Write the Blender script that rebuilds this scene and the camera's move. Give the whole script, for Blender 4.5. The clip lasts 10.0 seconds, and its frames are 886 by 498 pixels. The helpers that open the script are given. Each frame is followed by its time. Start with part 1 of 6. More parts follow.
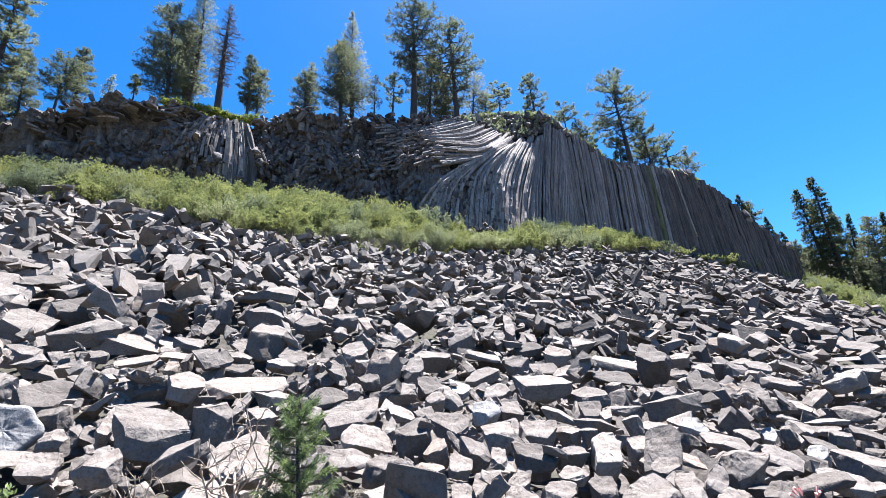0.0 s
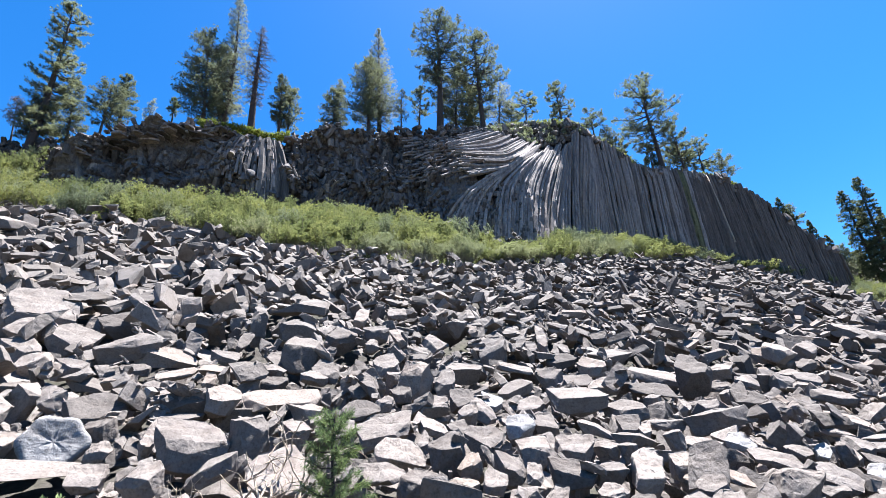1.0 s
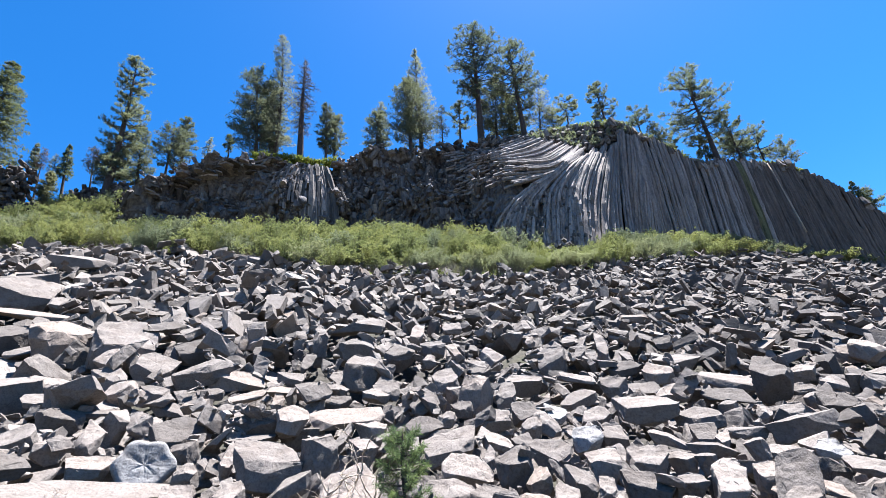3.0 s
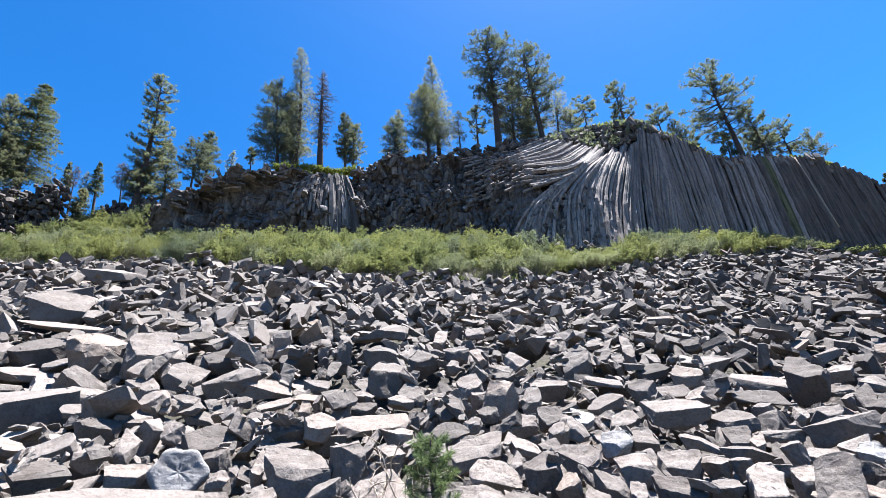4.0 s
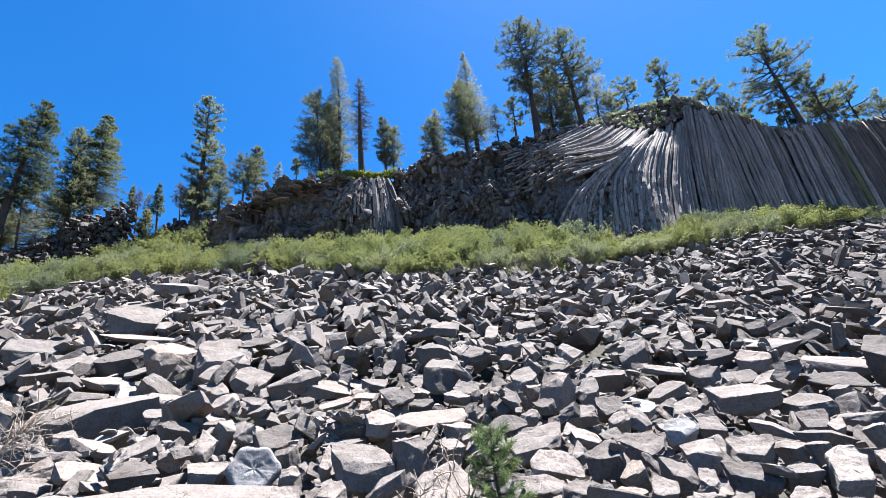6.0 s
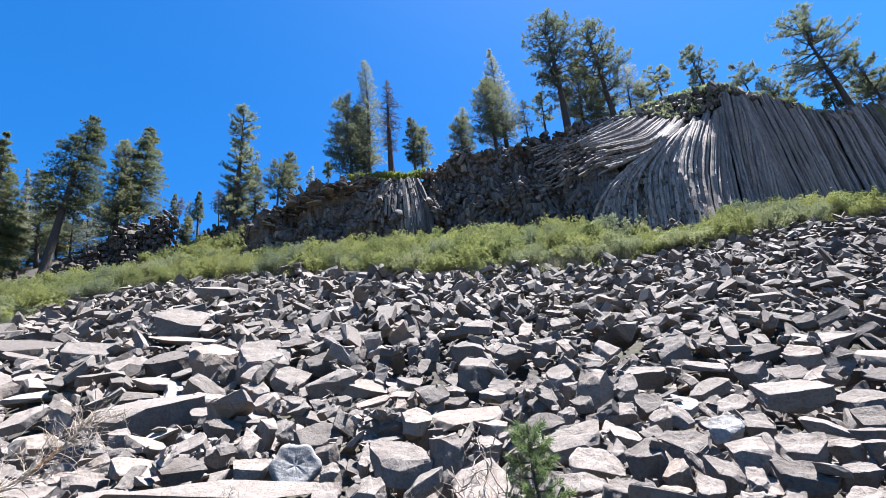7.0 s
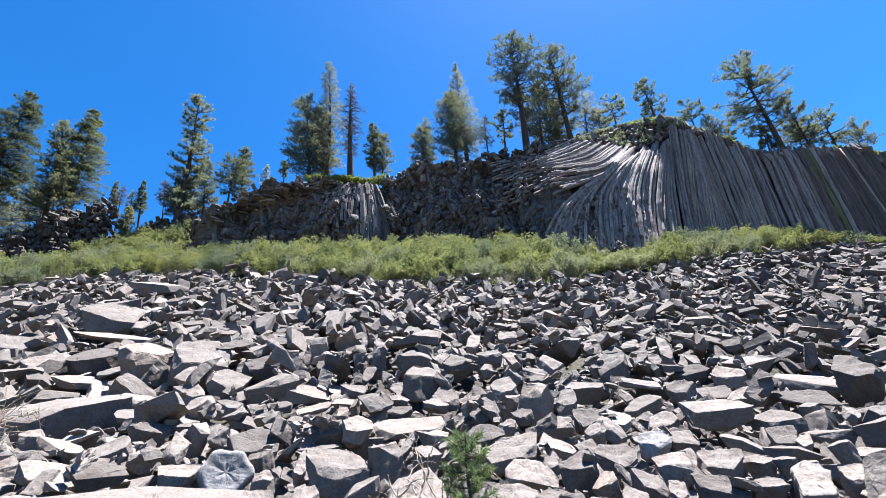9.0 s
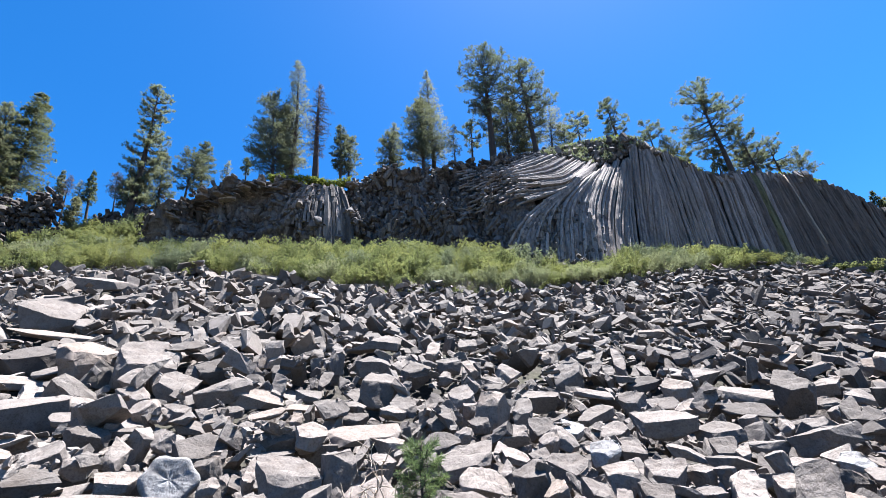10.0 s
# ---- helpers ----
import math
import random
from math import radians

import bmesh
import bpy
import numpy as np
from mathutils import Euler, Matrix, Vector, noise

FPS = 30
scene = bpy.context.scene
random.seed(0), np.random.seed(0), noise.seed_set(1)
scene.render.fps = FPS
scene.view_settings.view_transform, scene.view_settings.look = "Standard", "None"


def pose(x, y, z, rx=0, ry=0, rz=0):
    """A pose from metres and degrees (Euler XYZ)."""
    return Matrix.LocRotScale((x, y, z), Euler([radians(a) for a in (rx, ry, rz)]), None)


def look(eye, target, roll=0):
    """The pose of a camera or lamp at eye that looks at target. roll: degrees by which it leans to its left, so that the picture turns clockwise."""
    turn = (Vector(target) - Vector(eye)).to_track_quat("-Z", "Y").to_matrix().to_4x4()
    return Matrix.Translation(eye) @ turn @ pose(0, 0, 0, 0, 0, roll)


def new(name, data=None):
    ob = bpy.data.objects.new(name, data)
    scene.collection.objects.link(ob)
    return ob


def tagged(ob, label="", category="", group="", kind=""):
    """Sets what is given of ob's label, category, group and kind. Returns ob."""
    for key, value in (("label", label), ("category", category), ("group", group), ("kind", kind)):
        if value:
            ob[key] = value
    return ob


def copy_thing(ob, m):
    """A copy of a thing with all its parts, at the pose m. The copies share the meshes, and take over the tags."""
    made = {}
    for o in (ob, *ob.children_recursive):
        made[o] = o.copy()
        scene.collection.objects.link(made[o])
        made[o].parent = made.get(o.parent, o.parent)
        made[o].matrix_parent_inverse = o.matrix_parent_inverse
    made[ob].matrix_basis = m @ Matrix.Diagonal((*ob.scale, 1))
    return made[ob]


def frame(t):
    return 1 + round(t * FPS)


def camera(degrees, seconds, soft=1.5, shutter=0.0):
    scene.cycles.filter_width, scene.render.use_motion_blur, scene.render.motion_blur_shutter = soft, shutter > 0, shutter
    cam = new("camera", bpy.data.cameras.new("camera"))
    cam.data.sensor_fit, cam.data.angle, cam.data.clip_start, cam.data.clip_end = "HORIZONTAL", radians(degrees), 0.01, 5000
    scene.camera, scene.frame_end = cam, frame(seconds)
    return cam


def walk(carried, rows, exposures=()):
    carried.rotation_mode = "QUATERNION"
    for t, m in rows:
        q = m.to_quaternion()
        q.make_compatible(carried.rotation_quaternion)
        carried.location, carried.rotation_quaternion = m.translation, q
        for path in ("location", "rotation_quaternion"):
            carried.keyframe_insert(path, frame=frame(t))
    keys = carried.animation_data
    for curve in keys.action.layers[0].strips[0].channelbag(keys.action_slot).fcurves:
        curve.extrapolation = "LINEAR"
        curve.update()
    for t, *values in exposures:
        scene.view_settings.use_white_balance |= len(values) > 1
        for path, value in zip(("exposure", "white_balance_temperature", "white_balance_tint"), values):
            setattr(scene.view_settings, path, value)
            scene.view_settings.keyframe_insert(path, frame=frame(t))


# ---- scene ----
cam = camera(86.7, 10.0, soft=0.6)
walk(cam, [
    (0.0, pose(0.000, 0.000, 1.600, 111.07, 4.15, 1.60)),
    (0.5, pose(-0.008, 0.007, 1.617, 112.04, 3.85, 3.62)),
    (1.0, pose(-0.021, 0.013, 1.619, 112.62, 3.82, 5.22)),
    (1.5, pose(-0.025, 0.011, 1.618, 112.91, 4.21, 6.40)),
    (2.0, pose(-0.042, -0.006, 1.621, 113.51, 4.51, 8.51)),
    (2.5, pose(-0.055, -0.028, 1.629, 114.06, 4.77, 10.75)),
    (4.0, pose(-0.086, -0.087, 1.632, 115.56, 5.22, 15.01)),
    (4.5, pose(-0.095, -0.096, 1.620, 115.15, 5.43, 17.45)),
    (5.0, pose(-0.092, -0.112, 1.605, 114.97, 5.68, 18.96)),
    (6.5, pose(-0.114, -0.178, 1.574, 116.24, 6.12, 23.35)),
    (7.0, pose(-0.113, -0.181, 1.569, 116.10, 5.76, 25.56)),
    (7.5, pose(-0.104, -0.192, 1.558, 116.08, 5.20, 26.52)),
    (8.0, pose(-0.085, -0.190, 1.548, 116.39, 4.87, 25.23)),
    (8.5, pose(-0.077, -0.178, 1.543, 116.59, 4.89, 21.86)),
    (9.0, pose(-0.061, -0.180, 1.541, 116.65, 5.04, 19.07)),
    (9.5, pose(-0.058, -0.180, 1.542, 116.80, 5.01, 16.45)),
    (10.0, pose(-0.049, -0.188, 1.540, 117.02, 5.02, 14.11)),
], exposures=[(0.0, 2.69), (1.0, 2.63), (2.5, 2.60), (4.0, 2.55), (5.0, 2.56), (6.5, 2.55), (7.5, 2.60), (8.5, 2.57), (10.0, 2.55)])

# ---- light: high summer sun ahead and to the right, clear mountain sky ----
SUN_EL, SUN_AZ = radians(72), radians(33)
world = bpy.data.worlds.new("sky")
scene.world = world
world.use_nodes = True
wn = world.node_tree.nodes
sky = wn.new("ShaderNodeTexSky")
sky.sky_type = "NISHITA"
sky.sun_disc = False
sky.sun_elevation, sky.sun_rotation = SUN_EL, SUN_AZ
sky.altitude, sky.air_density, sky.dust_density, sky.ozone_density = 2300, 1.0, 1.3, 5.0
deep = wn.new("ShaderNodeHueSaturation")
deep.inputs["Saturation"].default_value = 1.31
deep.inputs["Hue"].default_value = 0.5015
world.node_tree.links.new(sky.outputs[0], deep.inputs["Color"])
world.node_tree.links.new(deep.outputs[0], wn["Background"].inputs[0])
wn["Background"].inputs[1].default_value = 0.0505
sun_data = bpy.data.lights.new("sun", "SUN")
sun_data.energy, sun_data.angle, sun_data.color = 5.1, radians(0.53), (0.955, 0.96, 1.0)
sun = new("sun", sun_data)
to_sun = Vector((math.cos(SUN_EL) * math.sin(SUN_AZ), math.cos(SUN_EL) * math.cos(SUN_AZ), math.sin(SUN_EL)))
sun.matrix_world = look(to_sun * 200, (0, 0, 0))


# ---- materials ----
def shader(name, rough=0.85, spec=0.3):
    m = bpy.data.materials.new(name)
    m.use_nodes = True
    b = m.node_tree.nodes["Principled BSDF"]
    b.inputs["Roughness"].default_value = rough
    b.inputs["Specular IOR Level"].default_value = spec
    return m, m.node_tree.nodes, m.node_tree.links, b


def tex_noise(n, l, scale, detail=6, rough=0.6, coord="Object", stretch=None):
    tc = n.new("ShaderNodeTexCoord")
    t = n.new("ShaderNodeTexNoise")
    t.inputs["Scale"].default_value, t.inputs["Detail"].default_value, t.inputs["Roughness"].default_value = scale, detail, rough
    if stretch:
        mp = n.new("ShaderNodeMapping")
        mp.inputs["Scale"].default_value = stretch
        l.new(tc.outputs[coord], mp.inputs[0])
        l.new(mp.outputs[0], t.inputs["Vector"])
    else:
        l.new(tc.outputs[coord], t.inputs["Vector"])
    return t.outputs["Fac"]


def ramp(n, l, src, stops):
    r = n.new("ShaderNodeValToRGB")
    while len(r.color_ramp.elements) < len(stops):
        r.color_ramp.elements.new(0.5)
    for e, (p, c) in zip(r.color_ramp.elements, stops):
        e.position, e.color = p, (*c, 1)
    l.new(src, r.inputs[0])
    return r.outputs[0]


def mix(n, l, kind, fac, a, b):
    m = n.new("ShaderNodeMix")
    m.data_type, m.blend_type = "RGBA", kind
    for i, v in ((0, fac), (6, a), (7, b)):
        if isinstance(v, (float, int)):
            m.inputs[i].default_value = v
        elif isinstance(v, tuple):
            m.inputs[i].default_value = (*v, 1)
        else:
            l.new(v, m.inputs[i])
    return m.outputs[2]


def bump(n, l, b, src, strength, dist, chain=None):
    k = n.new("ShaderNodeBump")
    k.inputs["Strength"].default_value, k.inputs["Distance"].default_value = strength, dist
    l.new(src, k.inputs["Height"])
    if chain:
        l.new(chain, k.inputs["Normal"])
    l.new(k.outputs[0], b.inputs["Normal"])
    return k.outputs[0]


def per_thing(n, island):
    return (n.new("ShaderNodeNewGeometry").outputs["Random Per Island"] if island else n.new("ShaderNodeObjectInfo").outputs["Random"])


def talus_stone(name, island, pale=False):
    """Grey basalt, warm dusty weathered skin with dark lichen and pale scratches."""
    m, n, l, b = shader(name, 0.9, 0.25)
    rnd = per_thing(n, island)
    tone = ramp(n, l, rnd, [(0, (0.068, 0.062, 0.058)), (0.25, (0.106, 0.097, 0.091)), (0.5, (0.142, 0.130, 0.122)), (0.7, (0.102, 0.095, 0.091)), (0.85, (0.170, 0.155, 0.144)), (0.93, (0.148, 0.126, 0.110)), (1, (0.200, 0.189, 0.180))])
    tone = mix(n, l, "MULTIPLY", 1.0, tone, (1.04, 0.99, 0.935) if island else (1.03, 0.97, 0.915))
    if pale:
        tone = mix(n, l, "MIX", 1.0, tone, (0.20, 0.195, 0.19))
    if island:
        tc = n.new("ShaderNodeTexCoord")
        sx = n.new("ShaderNodeSeparateXYZ")
        l.new(tc.outputs["Object"], sx.inputs[0])
        mr = n.new("ShaderNodeMapRange")
        mr.inputs[1].default_value, mr.inputs[2].default_value = -2.0, 12.0
        l.new(sx.outputs[0], mr.inputs[0])
        patch = mix(n, l, "MULTIPLY", 1.0, mr.outputs[0], ramp(n, l, tex_noise(n, l, 0.12, 4, 0.6, "Object"), [(0.3, (0.55, 0.55, 0.55)), (0.6, (1, 1, 1))]))
        tone = mix(n, l, "MIX", patch, tone, mix(n, l, "MULTIPLY", 1.0, tone, (0.76, 0.75, 0.76)))
    big = tex_noise(n, l, 2.2, 5, 0.6, "Object")
    fine = tex_noise(n, l, 26.0, 8, 0.7, "Object")
    c = mix(n, l, "MULTIPLY", 1.0, tone, ramp(n, l, big, [(0.3, (0.76, 0.70, 0.66)), (0.46, (0.97, 0.95, 0.94)), (0.6, (1.03, 1.02, 1.02)), (0.72, (1.07, 1.07, 1.08))]))
    c = mix(n, l, "MULTIPLY", 1.0, c, ramp(n, l, fine, [(0.28, (0.62, 0.61, 0.60)), (0.5, (1, 1, 1)), (0.75, (1.14, 1.14, 1.14))]))
    c = mix(n, l, "MULTIPLY", 1.0, c, ramp(n, l, tex_noise(n, l, 6.5, 7, 0.7, "Object"), [(0.34, (0.82, 0.80, 0.79)), (0.5, (1, 1, 1)), (0.66, (1.06, 1.06, 1.06))]))
    spots = ramp(n, l, tex_noise(n, l, 9.0, 6, 0.75, "Object"), [(0.60, (0, 0, 0)), (0.68, (1, 1, 1))])
    c = mix(n, l, "MIX", spots, c, mix(n, l, "MULTIPLY", 1.0, c, (0.72, 0.69, 0.67)))
    l.new(c, b.inputs["Base Color"])
    k = bump(n, l, b, big, 0.7, 0.08)
    k = bump(n, l, b, tex_noise(n, l, 8.0, 6, 0.7, "Object"), 0.75, 0.04, k)
    bump(n, l, b, fine, 0.55, 0.012, k)
    return m


def cliff_stone(name, island, light=(0.150, 0.133, 0.120), dark=(0.050, 0.044, 0.039), lichen=0.15):
    """Dark columnar basalt with long streaks along the columns."""
    m, n, l, b = shader(name, 0.9, 0.15)
    rnd = per_thing(n, island)
    tone = ramp(n, l, rnd, [(0.0, dark), (0.5, tuple((p + q) / 2 for p, q in zip(light, dark))), (1.0, light)])
    streak = tex_noise(n, l, 1.6, 6, 0.65, "Object", (2.2, 2.2, 0.22))
    c = mix(n, l, "MULTIPLY", 1.0, tone, ramp(n, l, streak, [(0.3, (0.5, 0.5, 0.52)), (0.5, (1, 1, 1)), (0.7, (1.35, 1.32, 1.25))]))
    fine = tex_noise(n, l, 5.0, 8, 0.7, "Object")
    c = mix(n, l, "MULTIPLY", 1.0, c, ramp(n, l, fine, [(0.3, (0.6, 0.6, 0.6)), (0.55, (1, 1, 1)), (0.8, (1.25, 1.22, 1.15))]))
    lich = ramp(n, l, tex_noise(n, l, 0.35, 5, 0.6, "Object", (1.4, 1.4, 0.35)), [(0.62, (0, 0, 0)), (0.74, (1, 1, 1))])
    c = mix(n, l, "MIX", mix(n, l, "MULTIPLY", 1.0, lich, (lichen, lichen, lichen)), c, (0.11, 0.105, 0.05))
    l.new(c, b.inputs["Base Color"])
    k = bump(n, l, b, streak, 0.5, 0.12)
    bump(n, l, b, fine, 0.6, 0.05, k)
    return m


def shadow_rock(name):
    """The plain body of the cliff, shade between the columns put into its dark colour."""
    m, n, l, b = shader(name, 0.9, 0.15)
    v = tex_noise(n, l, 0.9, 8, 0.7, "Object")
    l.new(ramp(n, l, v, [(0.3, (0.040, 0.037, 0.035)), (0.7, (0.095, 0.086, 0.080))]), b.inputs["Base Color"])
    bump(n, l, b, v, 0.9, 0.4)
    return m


def foliage(name, a, c, trans=0.4, island=True):
    m, n, l, b = shader(name, 0.75, 0.08)
    rnd = per_thing(n, island)
    obj = n.new("ShaderNodeObjectInfo").outputs["Random"]
    col = mix(n, l, "MIX", rnd, a, c)
    col = mix(n, l, "MULTIPLY", 1.0, col, ramp(n, l, obj, [(0.0, (0.75, 0.78, 0.8)), (0.5, (1, 1, 1)), (1.0, (1.25, 1.18, 1.05))]))
    l.new(col, b.inputs["Base Color"])
    t = n.new("ShaderNodeBsdfTranslucent")
    l.new(mix(n, l, "MULTIPLY", 1.0, col, (0.97, 1.02, 0.86)), t.inputs[0])
    s = n.new("ShaderNodeMixShader")
    s.inputs[0].default_value = trans
    l.new(b.outputs[0], s.inputs[1])
    l.new(t.outputs[0], s.inputs[2])
    l.new(s.outputs[0], n["Material Output"].inputs[0])
    return m


def bark(name, a, c, scale=6.0):
    m, n, l, b = shader(name, 0.9, 0.2)
    v = tex_noise(n, l, scale, 6, 0.7, "Object", (3, 3, 0.5))
    l.new(ramp(n, l, v, [(0.3, a), (0.7, c)]), b.inputs["Base Color"])
    bump(n, l, b, v, 0.8, 0.05)
    return m


STONE = talus_stone("talus_stone", False)
STONE_FAR = talus_stone("talus_stone_heap", True)
STONE_PALE = talus_stone("pale_column_end", False, True)
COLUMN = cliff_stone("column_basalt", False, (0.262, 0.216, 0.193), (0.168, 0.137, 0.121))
# same rock as the broken face, grazing sun put into its lighter tone
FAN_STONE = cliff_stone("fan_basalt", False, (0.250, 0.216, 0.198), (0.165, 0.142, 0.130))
RUBBLE = cliff_stone("rim_rubble", True, (0.21, 0.19, 0.175), (0.06, 0.054, 0.05))
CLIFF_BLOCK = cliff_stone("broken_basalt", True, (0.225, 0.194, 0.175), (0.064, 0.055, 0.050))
CLIFF_BODY = shadow_rock("shaded_body_rock")
# darker copies of the column basalt: the broken face's shade put into colour
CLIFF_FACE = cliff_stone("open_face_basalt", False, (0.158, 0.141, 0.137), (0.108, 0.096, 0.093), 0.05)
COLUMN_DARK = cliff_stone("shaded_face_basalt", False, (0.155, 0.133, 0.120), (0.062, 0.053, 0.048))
COLUMN_LICHEN = cliff_stone("lichened_basalt", False, (0.125, 0.115, 0.06), (0.075, 0.068, 0.04), 0.6)
WALL_BROWN = cliff_stone("brown_wall_basalt", False, (0.142, 0.113, 0.097), (0.088, 0.069, 0.059))
OUTCROP = cliff_stone("outcrop_basalt", False, (0.125, 0.106, 0.095), (0.038, 0.032, 0.029))
NEEDLE_PINE = foliage("pine_needles", (0.095, 0.108, 0.070), (0.205, 0.220, 0.150), 0.48)
NEEDLE_FIR = foliage("fir_needles", (0.062, 0.071, 0.038), (0.136, 0.148, 0.082), 0.48)
NEEDLE_GREY = foliage("grey_green_needles", (0.094, 0.100, 0.062), (0.178, 0.183, 0.120), 0.48)
NEEDLE_PALE = foliage("pale_green_needles", (0.150, 0.154, 0.115), (0.240, 0.243, 0.190), 0.48)
NEEDLE_DEAD = foliage("dead_needles", (0.125, 0.085, 0.068), (0.215, 0.155, 0.125), 0.15)
NEEDLE_YOUNG = foliage("sapling_needles", (0.065, 0.095, 0.042), (0.165, 0.205, 0.095))
LEAF = foliage("shrub_leaves", (0.118, 0.131, 0.051), (0.236, 0.248, 0.110), 0.4)
LEAF_GREY = foliage("grey_shrub_leaves", (0.122, 0.136, 0.080), (0.242, 0.258, 0.168), 0.38)
MOSS = foliage("bright_green_mat", (0.160, 0.180, 0.032), (0.300, 0.315, 0.075), 0.35)
BARK = bark("pine_bark", (0.030, 0.024, 0.021), (0.085, 0.064, 0.054))
BARK_DEAD = bark("dead_bark", (0.03, 0.022, 0.02), (0.08, 0.055, 0.048))
TWIG_DEAD = bark("dead_branch", (0.075, 0.058, 0.050), (0.17, 0.135, 0.118), 12)
PEELED = bark("peeled_orange_wood", (0.24, 0.11, 0.045), (0.42, 0.21, 0.09), 20)
PETAL, petal_n, petal_l, petal_b = shader("pink_petal", 0.6, 0.2)
petal_l.new(ramp(petal_n, petal_l, per_thing(petal_n, True), [(0.0, (0.55, 0.16, 0.15)), (1.0, (0.75, 0.42, 0.36))]), petal_b.inputs["Base Color"])
TWIG = bark("bleached_twig", (0.22, 0.155, 0.11), (0.47, 0.40, 0.32), 20)
STEM = bark("shrub_stem", (0.10, 0.085, 0.07), (0.22, 0.19, 0.16), 12)

m_, n_, l_, b_ = shader("mountain_soil", 0.95, 0.1)
soil_v = tex_noise(n_, l_, 0.45, 8, 0.65, "Object")
soil_f = tex_noise(n_, l_, 7.0, 8, 0.7, "Object")
soil_c = ramp(n_, l_, soil_v, [(0.35, (0.032, 0.029, 0.026)), (0.5, (0.055, 0.049, 0.042)), (0.66, (0.05, 0.049, 0.034))])
l_.new(mix(n_, l_, "MULTIPLY", 1.0, soil_c, ramp(n_, l_, soil_f, [(0.3, (0.5, 0.5, 0.5)), (0.7, (1.3, 1.3, 1.3))])), b_.inputs["Base Color"])
bump(n_, l_, b_, soil_f, 0.8, 0.06)
SOIL = m_


# ---- small builders ----
def mesh_of(name, verts, faces, material, smooth=False):
    me = bpy.data.meshes.new(name)
    me.from_pydata(verts, [], faces)
    me.materials.append(material)
    if smooth:
        me.polygons.foreach_set("use_smooth", [True] * len(me.polygons))
    me.update()
    return me


def part(name, me, parent=None, label="", m=None):
    ob = new(name, me)
    if parent:
        ob.parent = parent
    if m is not None:
        ob.matrix_basis = m
    return tagged(ob, label) if label else ob


def tube(pts, radii, sides, verts, faces, rng=None, wob=0.0, cap=True):
    """Adds a swept polygon along pts to verts and faces."""
    base = len(verts)
    prev = None
    ang = [2 * math.pi * k / sides + (rng.uniform(-wob, wob) if rng else 0) for k in range(sides)]
    rr = [1 + (rng.uniform(-wob, wob) if rng else 0) for k in range(sides)]
    for i, p in enumerate(pts):
        p = Vector(p)
        d = (Vector(pts[min(i + 1, len(pts) - 1)]) - Vector(pts[max(i - 1, 0)])).normalized()
        if prev is None:
            ref = Vector((0, 1, 0)) if abs(d.y) < 0.8 else Vector((1, 0, 0))
            prev = (ref - d * ref.dot(d)).normalized()
        else:
            prev = (prev - d * prev.dot(d)).normalized()
        q = d.cross(prev)
        for a, s in zip(ang, rr):
            verts.append(tuple(p + (prev * math.cos(a) + q * math.sin(a)) * radii[i] * s))
    for i in range(len(pts) - 1):
        for k in range(sides):
            a, b2 = base + i * sides + k, base + i * sides + (k + 1) % sides
            faces.append((a, b2, b2 + sides, a + sides))
    if cap:
        faces.append(tuple(base + k for k in reversed(range(sides))))
        faces.append(tuple(base + (len(pts) - 1) * sides + k for k in range(sides)))


def blades(rng, centres, axes, length, width, count, spread):
    """Sprays of thin blades: count at each centre, leaning about its axis. Returns verts and faces."""
    c = np.repeat(np.asarray(centres, float), count, axis=0)
    ax = np.repeat(np.asarray(axes, float), count, axis=0)
    k = len(c)
    d = ax + rng.normal(0, spread, (k, 3))
    d /= np.linalg.norm(d, axis=1, keepdims=True) + 1e-9
    s = np.cross(d, rng.normal(0, 1, (k, 3)))
    s /= np.linalg.norm(s, axis=1, keepdims=True) + 1e-9
    ln = length * rng.uniform(0.65, 1.2, (k, 1))
    wd = width * rng.uniform(0.7, 1.2, (k, 1))
    c = c + rng.normal(0, length * 0.15, (k, 3))
    v = np.stack([c, c + d * ln * 0.55 + s * wd, c + d * ln, c + d * ln * 0.55 - s * wd], 1).reshape(-1, 3)
    f = np.arange(4 * k).reshape(-1, 4)
    return v.tolist(), f.tolist()


# ---- the ground: a talus slope below a cliff, one sheet out to the horizon ----
UP_X, UP_Y = -0.375, 0.927
SLOPE_U = [-60, 0, 3, 5, 8, 11, 13, 15, 18, 22, 26, 31, 37, 42, 48, 54, 75, 120, 400]
SLOPE_Z = [-1.5, 0, 0.45, 0.9, 1.7, 2.6, 3.7, 5.1, 7.0, 9.5, 12.1, 15.5, 19.6, 22.8, 29.0, 33.5, 38, 42, 50]
CLIFF_X = [-41, -36.5, -34, -30.7, -21, -12, -4, 3.7, 12.4, 16, 19, 28.5, 39.4, 43]
CLIFF_Y = [42, 34.5, 31.8, 33, 36.4, 40.8, 42.6, 43, 43.6, 45, 46.2, 49.6, 51.9, 58]
TOP_X = [-37, -35.2, -33.6, -32.8, -31, -24, -20.5, -19, -16.5, -13.5, -9.5, -7.6, -4.5, -2.3, 0, 3.8, 6.5, 10, 12.5, 15.2, 19.6, 23, 29.5, 31.5, 33.2, 36, 38.5, 39.5]
TOP_Z = [25.0, 26.6, 29.0, 30.0, 31.0, 32.0, 31.4, 31.0, 31.9, 33.8, 33.3, 34.0, 35.2, 34.4, 34.6, 33.6, 33.7, 33.6, 33.1, 31.3, 28.0, 28.1, 27.6, 25.8, 24.2, 21.4, 18.9, 17.9]
